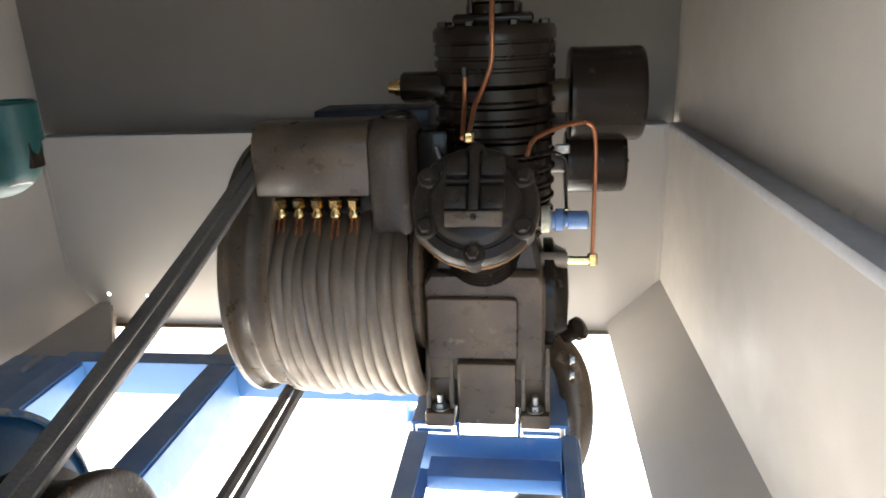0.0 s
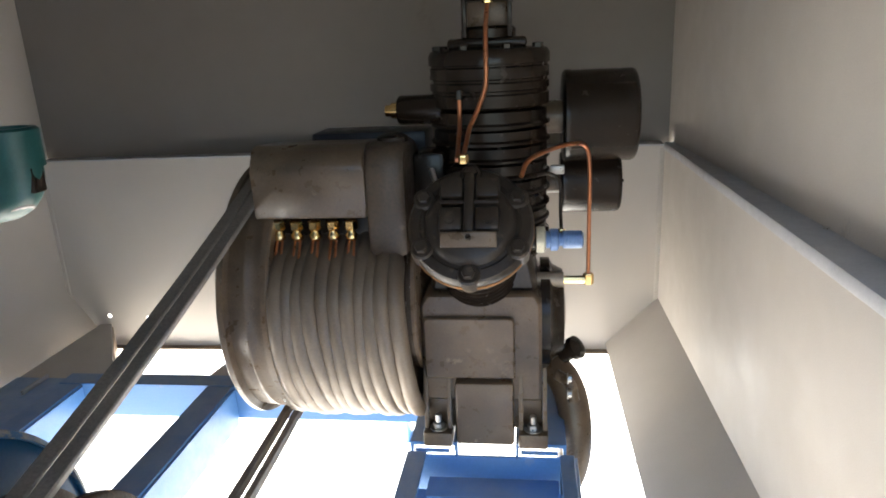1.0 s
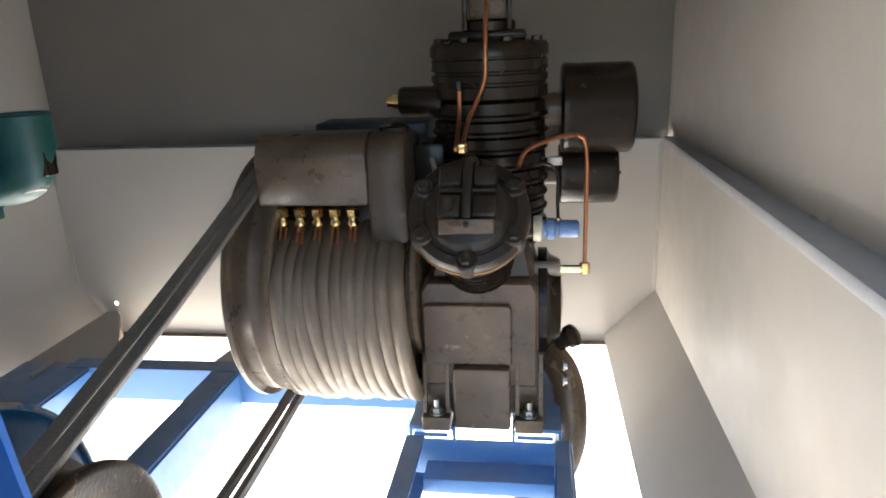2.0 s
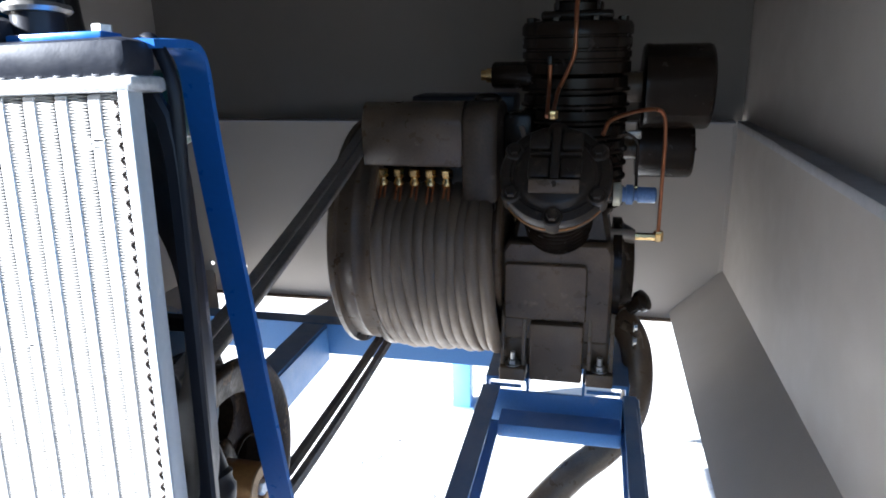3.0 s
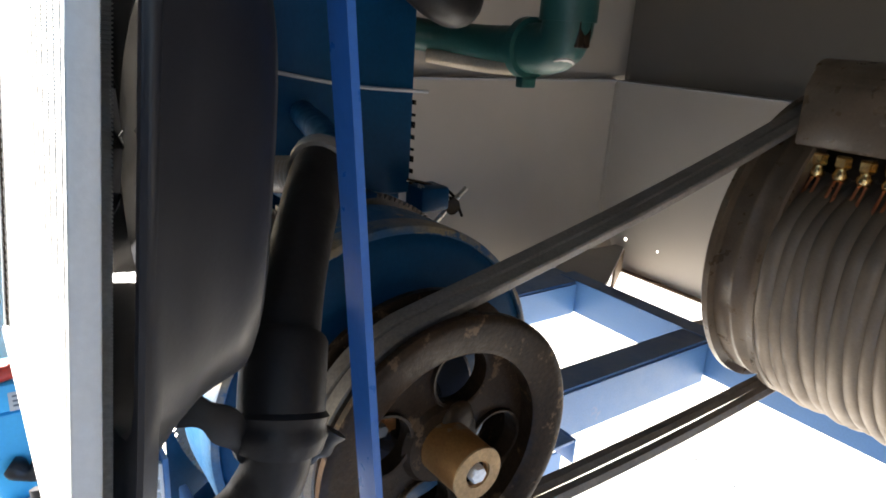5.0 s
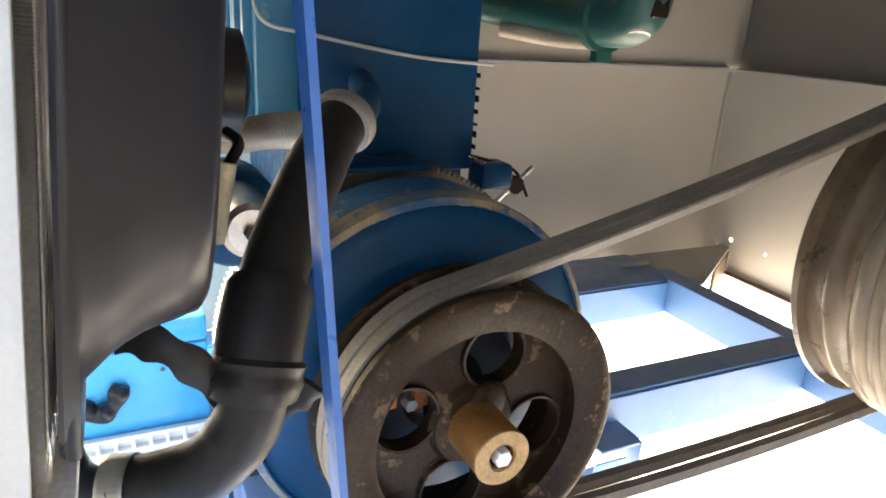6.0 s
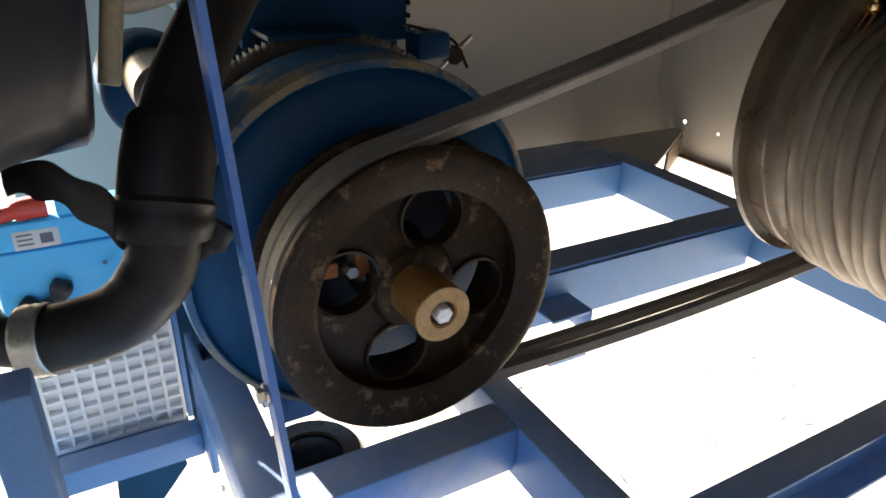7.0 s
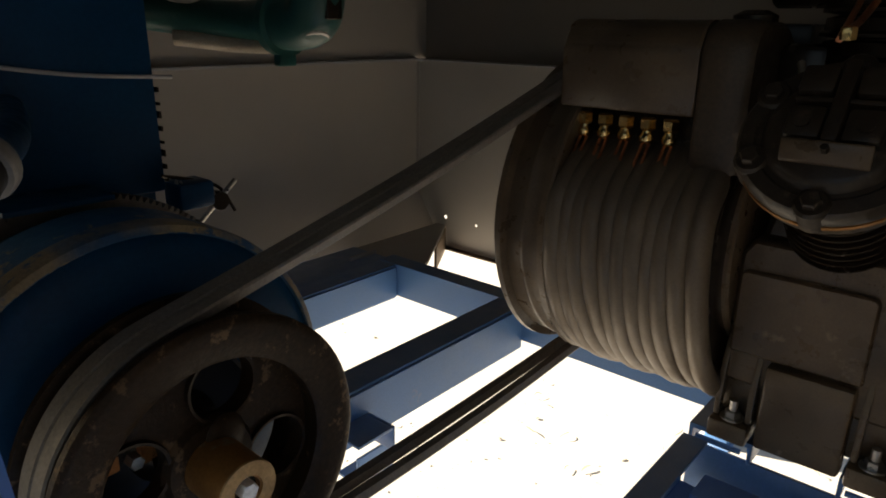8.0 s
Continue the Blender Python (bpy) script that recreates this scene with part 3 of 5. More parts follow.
        lug = lathe([(0, -0.03), (0.023, -0.03), (0.023, 0.010), (0.019, 0.014), (0, 0.014)], p, HEAD, 18)
        part("lug", lug, CAST, cyl_head)
        part("nut", hexagon(p + HEAD * 0.013, HEAD, 0.0135, 0.012), CAST, cyl_head)
    # upright cylinder with deep fins
    at = Vector((-0.002, 2.03, 1.17))
    prof = [(0, 0), (0.11, 0)]
    for z0, z1, rr in ((1.19, 1.215, 0.130), (1.225, 1.25, 0.131), (1.26, 1.285, 0.132), (1.295, 1.32, 0.132), (1.33, 1.358, 0.133), (1.366, 1.396, 0.133), (1.404, 1.434, 0.133), (1.442, 1.470, 0.133), (1.479, 1.512, 0.133)):
        prof += [(0.112, z0 - 0.003 - 1.17), (rr + 0.003, z0 - 1.17), (rr + 0.003, z0 + 0.005 - 1.17), (rr - 0.003, z0 + 0.010 - 1.17), (rr - 0.004, z1 - 1.17), (0.112, z1 + 0.004 - 1.17)]
    part("cylinder", lathe(prof + [(0.112, 0.35), (0, 0.35)], at, (0, 0, 1), 44), BLACK, c, "tall black finned cylinder")
    prof = [(0, 1.516), (0.112, 1.516)]
    for z0, z1 in ((1.521, 1.549), (1.556, 1.574), (1.580, 1.606)):
        prof += [(0.1305, z0 - 0.001), (0.1345, z0 + 0.002), (0.1345, z1 - 0.002), (0.1305, z1 + 0.001)]
    prof += [(0.1305, 1.610), (0.136, 1.612), (0.136, 1.632), (0.130, 1.642), (0.112, 1.646), (0, 1.646)]
    top = part("cylinder_head", lathe(prof, (at.x, at.y, 0), (0, 0, 1), 44), BLACK, c, "black cylinder head with shallow grooves")
    part("head_flange", box(-0.086, 0.084, 1.945, 2.115, 1.645, 1.667, 0.008), BLACK, top)
    part("head_collar", lathe([(0, 0), (0.060, 0), (0.060, 0.018), (0.054, 0.024), (0, 0.024)], (0.0, 2.0, 1.666), (0, 0, 1), 28), BLACK, top)
    for k in range(8):
        a = math.radians(22.5 + 45 * k)
        part("nut", hexagon((at.x + 0.118 * math.cos(a), at.y + 0.118 * math.sin(a), 1.643), (0, 0, 1), 0.012, 0.010), BLACK, top)
    duct = box(-0.043, 0.043, 1.968, 2.06, 1.685, 1.742, 0.005)
    part("top_duct", duct, DUST, c, "square black duct rising from the head")
    for x in (-0.048, 0.048):
        part("duct_rail", box(x - 0.005, x + 0.005, 1.945, 1.965, 1.667, 1.758, 0.002), BLACK, c)
    part("duct_cap", box(-0.054, 0.054, 1.944, 2.07, 1.742, 1.762, 0.003), BLACK, c)
    # air filters on their pipes
    for x0, x1, y, z, r in ((0.166, 0.338, 2.13, 1.478, 0.110), (0.163, 0.310, 2.17, 1.310, 0.078)):
        part("filter_neck", rod((0.10, y, z), (x0 + 0.004, y, z), r * 0.36, 18), DUST, c)
        can = part("air_filter", lathe([(0, 0), (r * 0.93, 0), (r, 0.006), (r, 0.018), (r * 0.985, 0.022), (r * 0.985, x1 - x0 - 0.012), (r * 0.96, x1 - x0 - 0.004), (r * 0.9, x1 - x0), (0, x1 - x0)], (x0, y, z), (1, 0, 0), 40), BLACK, c, "round black air filter can")
        part("filter_stud", rod((x1, y, z), (x1 + 0.012, y, z), 0.004, 8), BLACK, can)
        part("wing_nut", box(x1 + 0.001, x1 + 0.006, y - 0.010, y + 0.010, z - 0.003, z + 0.003, 0.001), BLACK, can)
    part("filter_bracket", box(0.135, 0.168, 2.03, 2.05, 1.355, 1.375, 0.003), STEEL, c, "bright steel bracket")
    # left: oil cup, duct and elbow towards the intercooler
    part("side_port", lathe([(0, 0), (0.028, 0), (0.033, 0.006), (0.033, 0.10), (0.0, 0.10)], (-0.208, 1.99, 1.518), (1, 0, 0), 24), BLACK, c)
    port = part("relief_cap", lathe([(0, 0), (0.013, 0), (0.013, 0.012), (0.018, 0.014), (0.018, 0.03), (0, 0.03)], (-0.237, 1.99, 1.518), (1, 0, 0), 12), BRASS, c, "brass relief valve")
    part("flat_duct", box(-0.445, -0.16, 2.07, 2.20, 1.41, 1.462, 0.008), TANK, c)
    elbow = prism([(1.800, 1.235), (1.815, 1.222), (1.96, 1.222), (2.03, 1.30), (2.03, 1.43), (1.97, 1.462), (1.845, 1.466), (1.812, 1.450), (1.800, 1.42)], -0.254, -0.172, "x", 0.014)
    part("elbow_duct", elbow, GRIME, c, "grimy cast elbow duct")
    part("elbow_flange", box(-0.173, -0.10, 1.93, 2.03, 1.27, 1.43, 0.012), BLACK, c)
    part("elbow_cap", lathe([(0, 0), (0.034, 0), (0.034, 0.010), (0.018, 0.018), (0, 0.018)], (-0.205, 1.89, 1.462), (0, 0, 1), 18), BLACK, c)
    part("spring_clip", rod((-0.120, 1.86, 1.405), (-0.108, 1.84, 1.375), 0.006, 10, 0.001), STEEL, c)
    # intercooler hood with its row of brass unions and cooling tubes
    hood = [(1.802, 1.314)] + [(1.860 - 0.058 * math.cos(radians(a)), 1.415 + 0.050 * math.sin(radians(a))) for a in range(0, 91, 10)] + [(2.02, 1.452), (2.02, 1.43), (1.90, 1.31)]
    part("intercooler_box", prism(hood, -0.500, -0.2545, "x", 0.004), DUST, c, "dusty black intercooler hood")
    part("hood_back", box(-0.498, -0.256, 1.872, 1.99, 1.20, 1.311, 0.004), BLACK, c)
    for k in range(5):
        x = -0.4585 + 0.0405 * k
        union = lathe([(0, 0.0), (0.0050, 0.0), (0.0095, 0.002), (0.0125, 0.006), (0.0135, 0.011), (0.0125, 0.016), (0.0095, 0.020), (0.0090, 0.025), (0, 0.025)], (x, 1.826, 1.258), (0, 0, 1), 20)
        lathe([(0, 0.0), (0.0110, 0.0), (0.0148, 0.004), (0.0148, 0.019), (0.0120, 0.022), (0, 0.022)], (x, 1.826, 1.2825), (0, 0, 1), 6, union)
        part("brass_union", union, BRASS, c, "hexagonal brass union", smooth=35)
        for dx in (-0.006, 0.006):
            part("copper_stub", sweep(curve_points([(x + dx, 1.826, 1.262), (x + dx, 1.812, 1.243), (x + dx * 1.1, 1.797, 1.222), (x + dx * 1.2, 1.785, 1.198)], 5), 0.0030, 8), COPPER, c)
    for k in range(11):
        line = []
        first, last, steps = radians(50), radians(-110), 440
        for q in range(steps + 1):
            u = q / steps
            a = first + (last - first) * u
            ease = min(1, u * 4) ** 2 * (3 - 2 * min(1, u * 4))
            rr = 0.225 + 0.079 * ease + 0.003 * math.sin(k * 2.1 + u * 7)
            line.append(Vector((-0.462 + 0.0262 * k + 0.028 * u + 0.003 * math.sin(9 * u + k), CY - rr * math.cos(a), CZ + rr * math.sin(a))))
        part("cooling_tube", sweep(line, lambda i: 0.0204 if i % 2 else 0.0200, 16), FINS, c, "dusty finely ribbed cooling tube")
    # flywheel with its belt grooves, fan disc behind the tubes
    rim = [(0.24, 0.0), (0.316, 0.0), (0.320, 0.004), (0.320, 0.016), (0.303, 0.020), (0.303, 0.050), (0.306, 0.054), (0.306, 0.062), (0.303, 0.066), (0.303, 0.096), (0.320, 0.100), (0.320, 0.112), (0.316, 0.116), (0.29, 0.116), (0.24, 0.095)]
    wheel = part("flywheel", lathe(rim, (-0.581, CY, CZ), (1, 0, 0), 72, closed=True), DUST, c, "dusty black grooved flywheel")
    for k in range(6):
        m = Matrix.Translation((0, CY, CZ)) @ Matrix.Rotation(radians(60 * k), 4, "X")
        part("spoke", box(-0.565, -0.515, -0.03, 0.03, 0.04, 0.255, 0.008, m=m), BLACK, wheel)
    part("flywheel_hub", rod((-0.60, CY, CZ), (-0.17, CY, CZ), 0.055, 28, 0.005), BLACK, wheel)
    part("fan_drum", lathe([(0.0, 0), (0.206, 0), (0.21, 0.004), (0.21, 0.293), (0.206, 0.297), (0, 0.297)], (-0.464, CY, CZ), (1, 0, 0), 48), DUST, c)
    part("drum_end", lathe([(0.0, 0), (0.270, 0), (0.272, 0.002), (0.272, 0.008), (0.270, 0.010), (0, 0.010)], (-0.188, CY, CZ), (1, 0, 0), 48), BLACK, c)
    # copper lines
    def pipe(pts, r=0.0048, mat=COPPER, name="copper_pipe"):
        return part(name, sweep(curve_points(pts, 10), r, 10), mat, c)
    pipe([(0.005, 1.935, 1.80), (0.004, 1.932, 1.745), (0.0, 1.90, 1.68), (0.0, 1.885, 1.62), (-0.002, 1.88, 1.57), (-0.018, 1.868, 1.525), (-0.034, 1.842, 1.49), (-0.037, 1.78, 1.465), (-0.037, 1.716, 1.452)])
    pipe([(-0.056, 1.872, 1.550), (-0.056, 1.862, 1.50), (-0.054, 1.80, 1.465), (-0.052, 1.745, 1.44)], 0.0045)
    part("pipe_nut", hexagon((-0.037, 1.716, 1.440), (0, -0.1, 1), 0.010, 0.016), BRASS, c)
    part("pipe_nut", hexagon((-0.056, 1.872, 1.545), (0, 0, 1), 0.007, 0.02), BLACK, c)
    part("pipe_nut", hexagon((0.004, 1.932, 1.735), (0, 0, 1), 0.011, 0.016), BRASS, c)
    pipe([(0.07, 1.80, 1.395), (0.085, 1.83, 1.422), (0.13, 1.89, 1.434), (0.18, 1.955, 1.436), (0.212, 1.985, 1.425), (0.222, 1.995, 1.375), (0.223, 2.0, 1.25), (0.223, 2.0, 1.118)])
    pipe([(0.10, 1.84, 1.39), (0.13, 1.88, 1.385), (0.152, 1.90, 1.36), (0.153, 1.90, 1.30), (0.155, 1.90, 1.255)], 0.0038, BLACK)
    part("pipe_nut", hexagon((0.155, 1.90, 1.243), (0, 0, 1), 0.008, 0.016), BRASS, c)
    part("pipe_elbow", rod((0.16, 2.0, 1.106), (0.226, 2.0, 1.106), 0.010, 8), BRASS, c)
    part("pipe_nut", hexagon((0.223, 2.0, 1.096), (0, 0, 1), 0.013, 0.026), BRASS, c)
    part("elbow_boss", rod((0.10, 2.0, 1.106), (0.165, 2.0, 1.106), 0.019, 12), PALE, c)
    # safety valve
    part("valve_seal", lathe([(0, 0), (0.027, 0), (0.028, 0.004), (0.028, 0.016), (0.02, 0.02), (0, 0.02)], (0.100, 1.845, 1.25), (1, 0, 0), 18), CREAM, c, "cream sealing ring")
    part("safety_valve", lathe([(0, 0), (0.018, 0), (0.018, 0.008), (0.024, 0.010), (0.024, 0.024), (0.014, 0.028), (0.014, 0.034), (0.019, 0.036), (0.019, 0.074), (0.014, 0.078), (0, 0.078)], (0.120, 1.845, 1.25), (1, 0, 0), 16), VALVE, c, "blue safety valve")
    part("valve_boss", rod((0.055, 1.86, 1.245), (0.102, 1.848, 1.25), 0.024, 16), BLACK, c)


def build_hose_loop():
    """Thick delivery hose that hangs behind the seat and turns forward under the frame."""
    h = thing("delivery_hose", "thick dusty grey delivery hose looping under the frame", "hose")
    pts = [(0.10, 2.12, 0.84), (0.165, 2.06, 0.82), (0.195, 2.02, 0.74), (0.19, 1.98, 0.62), (0.13, 1.92, 0.53), (0.02, 1.84, 0.46), (-0.08, 1.76, 0.36), (-0.14, 1.70, 0.20), (-0.16, 1.66, GROUND + 0.04), (-0.10, 1.9, GROUND + 0.045), (0.0, 2.3, GROUND + 0.045)]
    line = curve_points(pts, 10)
    part("hose", sweep(line, 0.042, 18), DUST, h)
    part("hose_clamp", sweep(line[3:8], 0.0445, 18), STEEL, h)


def belt_line(r1, r2, sag, steps=64):
    """The closed run round both pulleys, in y and z."""
    a, b = Vector((1.055, 0.938)), Vector((CY, CZ))
    d = b - a
    base = math.atan2(d.y, d.x)
    lean = math.acos((r1 - r2) / d.length)
    out = []
    for s in range(steps + 1):      # round the small pulley, from its lower to its upper tangent
        t = base - lean + (-(2 * math.pi - 2 * lean)) * s / steps
        out.append((a.x + r1 * math.cos(t), a.y + r1 * math.sin(t)))
    p, q = out[-1], (b.x + r2 * math.cos(base + lean), b.y + r2 * math.sin(base + lean))
    out += [(p[0] + (q[0] - p[0]) * k / 12, p[1] + (q[1] - p[1]) * k / 12 - 0.012 * math.sin(math.pi * k / 12)) for k in range(1, 12)]
    for s in range(steps + 1):
        t = base + lean - 2 * lean * s / steps
        out.append((b.x + r2 * math.cos(t), b.y + r2 * math.sin(t)))
    p, q = out[-1], out[0]
    out += [(p[0] + (q[0] - p[0]) * k / 12, p[1] + (q[1] - p[1]) * k / 12 - sag * math.sin(math.pi * k / 12)) for k in range(1, 12)]
    return out


def build_belts():
    for x, sag in ((-0.5565, 0.007), (-0.5275, 0.015)):      # the slack side of one belt hangs lower
        inner, outer = belt_line(0.1795, 0.304, sag), belt_line(0.1955, 0.3205, sag)
        belt = thing("drive_belt", "worn grey-black V-belt from the engine pulley to the flywheel", "belt", group="drive belts")
        core, cover = bmesh.new(), bmesh.new()
        rings = ([], [])
        for (y0, z0), (y1, z1) in zip(inner, outer):
            ym, zm = y0 + (y1 - y0) * 0.8, z0 + (z1 - z0) * 0.8
            rings[0].append([core.verts.new(q) for q in ((x + 0.005, y0, z0), (x + 0.0205, y0, z0), (x + 0.0250, ym, zm), (x + 0.0005, ym, zm))])
            rings[1].append([cover.verts.new(q) for q in ((x, ym, zm), (x + 0.0255, ym, zm), (x + 0.0240, y1, z1), (x + 0.0015, y1, z1))])
        for bm, row in zip((core, cover), rings):
            for a, b in zip(row, row[1:] + row[:1]):
                for k in range(4):
                    bm.faces.new((a[k], a[(k + 1) % 4], b[(k + 1) % 4], b[k]))
        part("belt_core", core, BELT_CORE, belt, "black rubber wedge of the belt")
        part("belt_cover", cover, BELT, belt, "worn grey fabric back of the belt")


build_compressor()
build_hose_loop()
build_belts()


# ---- engine ----
PY, PZ = 1.055, 0.938


def build_engine():
    e = thing("diesel_engine", "blue painted diesel engine with clutch housing and iron belt pulley", "engine")
    part("block", box(-1.36, -0.885, 0.93, 1.215, 1.10, 1.64, 0.012), ENGINE, e, "dark blue engine block")
    part("end_plate", box(-0.885, -0.870, 0.945, 1.222, 1.19, 1.70, 0.005), ENGINE, e)
    for x0, x1, y in ((-1.34, -1.22, 0.86), (-1.19, -1.07, 0.875), (-1.04, -0.91, 0.865)):
        part("side_cover", box(x0, x1, y, 0.935, 1.24, 1.66, 0.008), COVER, e, "worn blue ribbed side cover")
        part("cover_rib", box(x0 + 0.02, x0 + 0.035, y - 0.014, y + 0.004, 1.26, 1.64, 0.004), COVER, e)
        part("cover_rib", box(x1 - 0.035, x1 - 0.02, y - 0.014, y + 0.004, 1.26, 1.64, 0.004), COVER, e)
        flange = part("cover_flange", lathe([(0, 0), (0.030, 0), (0.030, 0.008), (0.013, 0.010), (0.013, 0.02), (0, 0.02)], ((x0 + x1) / 2, y + 0.001, 1.50), (0, -1, 0), 20), COVER, e)
        for a in (30, 150, 270):
            part("screw", hexagon(((x0 + x1) / 2 + 0.022 * math.cos(radians(a)), y - 0.006, 1.50 + 0.022 * math.sin(radians(a))), (0, -1, 0), 0.006, 0.006), STEEL, flange)
    part("cylinder_head", box(-1.36, -0.892, 0.92, 1.20, 1.645, 1.76, 0.012), ENGINE, e)
    part("valve_cover", box(-1.33, -0.92, 0.98, 1.15, 1.762, 1.84, 0.03), CYAN, e, "bright blue valve cover")
    for k in range(5):
        part("head_stud", hexagon((-1.30 + 0.09 * k, 0.945, 1.76), (0, 0, 1), 0.013, 0.03), CYAN, e)
    # serrated gasket edge at the block's corner
    for k in range(8):
        part("gasket_tab", box(-0.884, -0.868, 1.2235, 1.227, 1.205 + 0.02 * k, 1.210 + 0.02 * k + 0.003 * (k % 3), 0.001), BLACK, e)
    # clutch housing, ring gear
    part("clutch_housing", lathe([(0.0, 0.0), (0.24, 0.0), (0.262, 0.010), (0.268, 0.02), (0.268, 0.135), (0.255, 0.145), (0, 0.145)], (-0.635, PY, PZ), (-1, 0, 0), 72), ENGINE, e, "dark blue round clutch housing")
    part("housing_band", lathe([(0.2600, 0.002), (0.2695, 0.006), (0.2715, 0.014), (0.2715, 0.128), (0.2675, 0.130)], (-0.636, PY, PZ), (-1, 0, 0), 72, closed=True), ENGINE_WORN, e, "worn blue paint on the housing rim")
    part("housing_rim", lathe([(0.2620, 0.001), (0.2705, 0.005), (0.2724, 0.012), (0.2724, 0.042), (0.2640, 0.044)], (-0.6352, PY, PZ), (-1, 0, 0), 90, closed=True), RIM_WORN, e, "rim worn to bare tan metal")
    gear = bmesh.new()
    n = 168
    ring = [[gear.verts.new((x, PY + r * math.cos(2 * math.pi * k / (4 * n)), PZ + r * math.sin(2 * math.pi * k / (4 * n)))) for k in range(4 * n) for r in (0.281 if k % 4 in (1, 2) else 0.274,)] for x in (-0.815, -0.838)]
    hole = [[gear.verts.new((x, PY + 0.24 * math.cos(2 * math.pi * k / (4 * n)), PZ + 0.24 * math.sin(2 * math.pi * k / (4 * n)))) for k in range(4 * n)] for x in (-0.815, -0.838)]
    for k in range(4 * n):
        j = (k + 1) % (4 * n)
        gear.faces.new((ring[0][k], ring[0][j], ring[1][j], ring[1][k]))
        gear.faces.new((hole[0][k], hole[0][j], ring[0][j], ring[0][k]))
        gear.faces.new((hole[1][k], hole[1][j], ring[1][j], ring[1][k]))
    part("ring_gear", gear, RIM, e, "dark toothed starter ring gear", smooth=0)
    part("flywheel_disc", lathe([(0, 0), (0.255, 0), (0.255, 0.07), (0, 0.07)], (-0.795, PY, PZ), (-1, 0, 0), 60), ENGINE, e)
    part("gear_guard", box(-0.868, -0.775, 0.96, 1.10, 1.214, 1.222, 0.002), ENGINE, e)
    part("bearing_nose", lathe([(0, 0), (0.075, 0), (0.07, 0.03), (0.055, 0.05), (0.045, 0.07), (0, 0.07)], (-0.637, PY, PZ), (1, 0, 0), 40), BLACK, e)
    # Dull dark disc added behind the pulley so its holes look shaded.
    part("clutch_cover", lathe([(0, 0), (0.118, 0), (0.125, 0.006), (0.125, 0.02), (0, 0.02)], (-0.598, PY, PZ), (-1, 0, 0), 40), TANK, e)
    part("crankcase", box(-1.36, -0.87, 0.90, 1.21, 0.72, 1.105, 0.02), ENGINE, e)
    part("oil_pan", prism([(0.93, 0.72), (1.18, 0.72), (1.14, 0.655), (0.96, 0.655)], -1.34, -0.86, "x", 0.01), ENGINE, e)
    for x in (-0.90,):
        part("engine_mount", prism([(0.80, 0.648), (0.86, 0.648), (0.93, 0.70), (0.93, 0.76), (0.80, 0.668)], x, x + 0.05, "x", 0.004), ENGINE, e)
    part("housing_foot", prism([(0.90, 0.652), (0.95, 0.652), (1.07, 0.692), (1.0, 0.742), (0.90, 0.674)], -0.70, -0.655, "x", 0.004), BLUE, e)
    part("housing_foot", box(-0.72, -0.64, 0.98, 1.122, 0.655, 0.690, 0.004), BLUE, e)
    for y in (1.03, 1.09):
        part("foot_rib", prism([(-0.64, 0.655), (-0.59, 0.655), (-0.64, 0.70)], y, y + 0.006, "y", 0.001), BLUE, e)
    part("mount_rubber", lathe([(0.05, 0), (0.078, 0), (0.084, 0.006), (0.078, 0.014), (0.084, 0.022), (0.078, 0.03), (0.05, 0.03)], (-0.60, 0.925, 0.60), (0, 0, 1), 36, closed=True), DUST, e)
    part("mount_plate", lathe([(0, 0), (0.052, 0), (0.052, 0.024), (0.02, 0.027), (0, 0.027)], (-0.60, 0.925, 0.60), (0, 0, 1), 32), BLACK, e)
    # belt pulley: rim, recessed web with four round holes, hub
    rim = [(0.143, 0.010), (0.150, 0.005), (0.185, 0.001), (0.192, 0.0), (0.1985, 0.004), (0.1985, 0.014), (0.1795, 0.020), (0.1795, 0.046), (0.182, 0.052), (0.182, 0.062), (0.1795, 0.068), (0.1795, 0.094), (0.1985, 0.100), (0.1985, 0.110), (0.192, 0.114), (0.152, 0.114), (0.148, 0.05)]
    pulley = part("belt_pulley", lathe(rim, (-0.473, PY, PZ), (-1, 0, 0), 80, closed=True), IRON, e, "rusty cast iron belt pulley")
    web = bmesh.new()
    flat = 96
    outer = [(0.150 * math.cos(2 * math.pi * k / flat), 0.150 * math.sin(2 * math.pi * k / flat)) for k in range(flat)]
    holes = [[(0.098 * math.cos(radians(a)) + 0.043 * math.cos(2 * math.pi * k / 28), 0.098 * math.sin(radians(a)) + 0.043 * math.sin(2 * math.pi * k / 28)) for k in range(28)] for a in (75, 345, 255, 165)]
    edges = []
    for loop in (outer, *holes):
        vs = [web.verts.new((-0.513, PY + p, PZ + q)) for p, q in loop]
        edges += [web.edges.new((vs[i], vs[(i + 1) % len(vs)])) for i in range(len(vs))]
    bmesh.ops.triangle_fill(web, edges=edges, use_beauty=True)
    grown = bmesh.ops.extrude_face_region(web, geom=list(web.faces))["geom"]
    bmesh.ops.translate(web, vec=(-0.022, 0, 0), verts=[g for g in grown if isinstance(g, bmesh.types.BMVert)])
    part("pulley_web", web, IRON, pulley, "rusty web with four round holes")
    for a in (75, 345, 255, 165):
        at = (-0.511, PY + 0.098 * math.cos(radians(a)), PZ + 0.098 * math.sin(radians(a)))
        part("hole_lip", lathe([(0.0432, -0.02), (0.048, 0.0), (0.0465, 0.004), (0.0425, 0.003)], at, (1, 0, 0), 28, closed=True), IRON, pulley)
    part("web_boss", lathe([(0, 0), (0.062, 0), (0.055, 0.010), (0, 0.012)], (-0.514, PY, PZ), (1, 0, 0), 32), IRON, pulley)
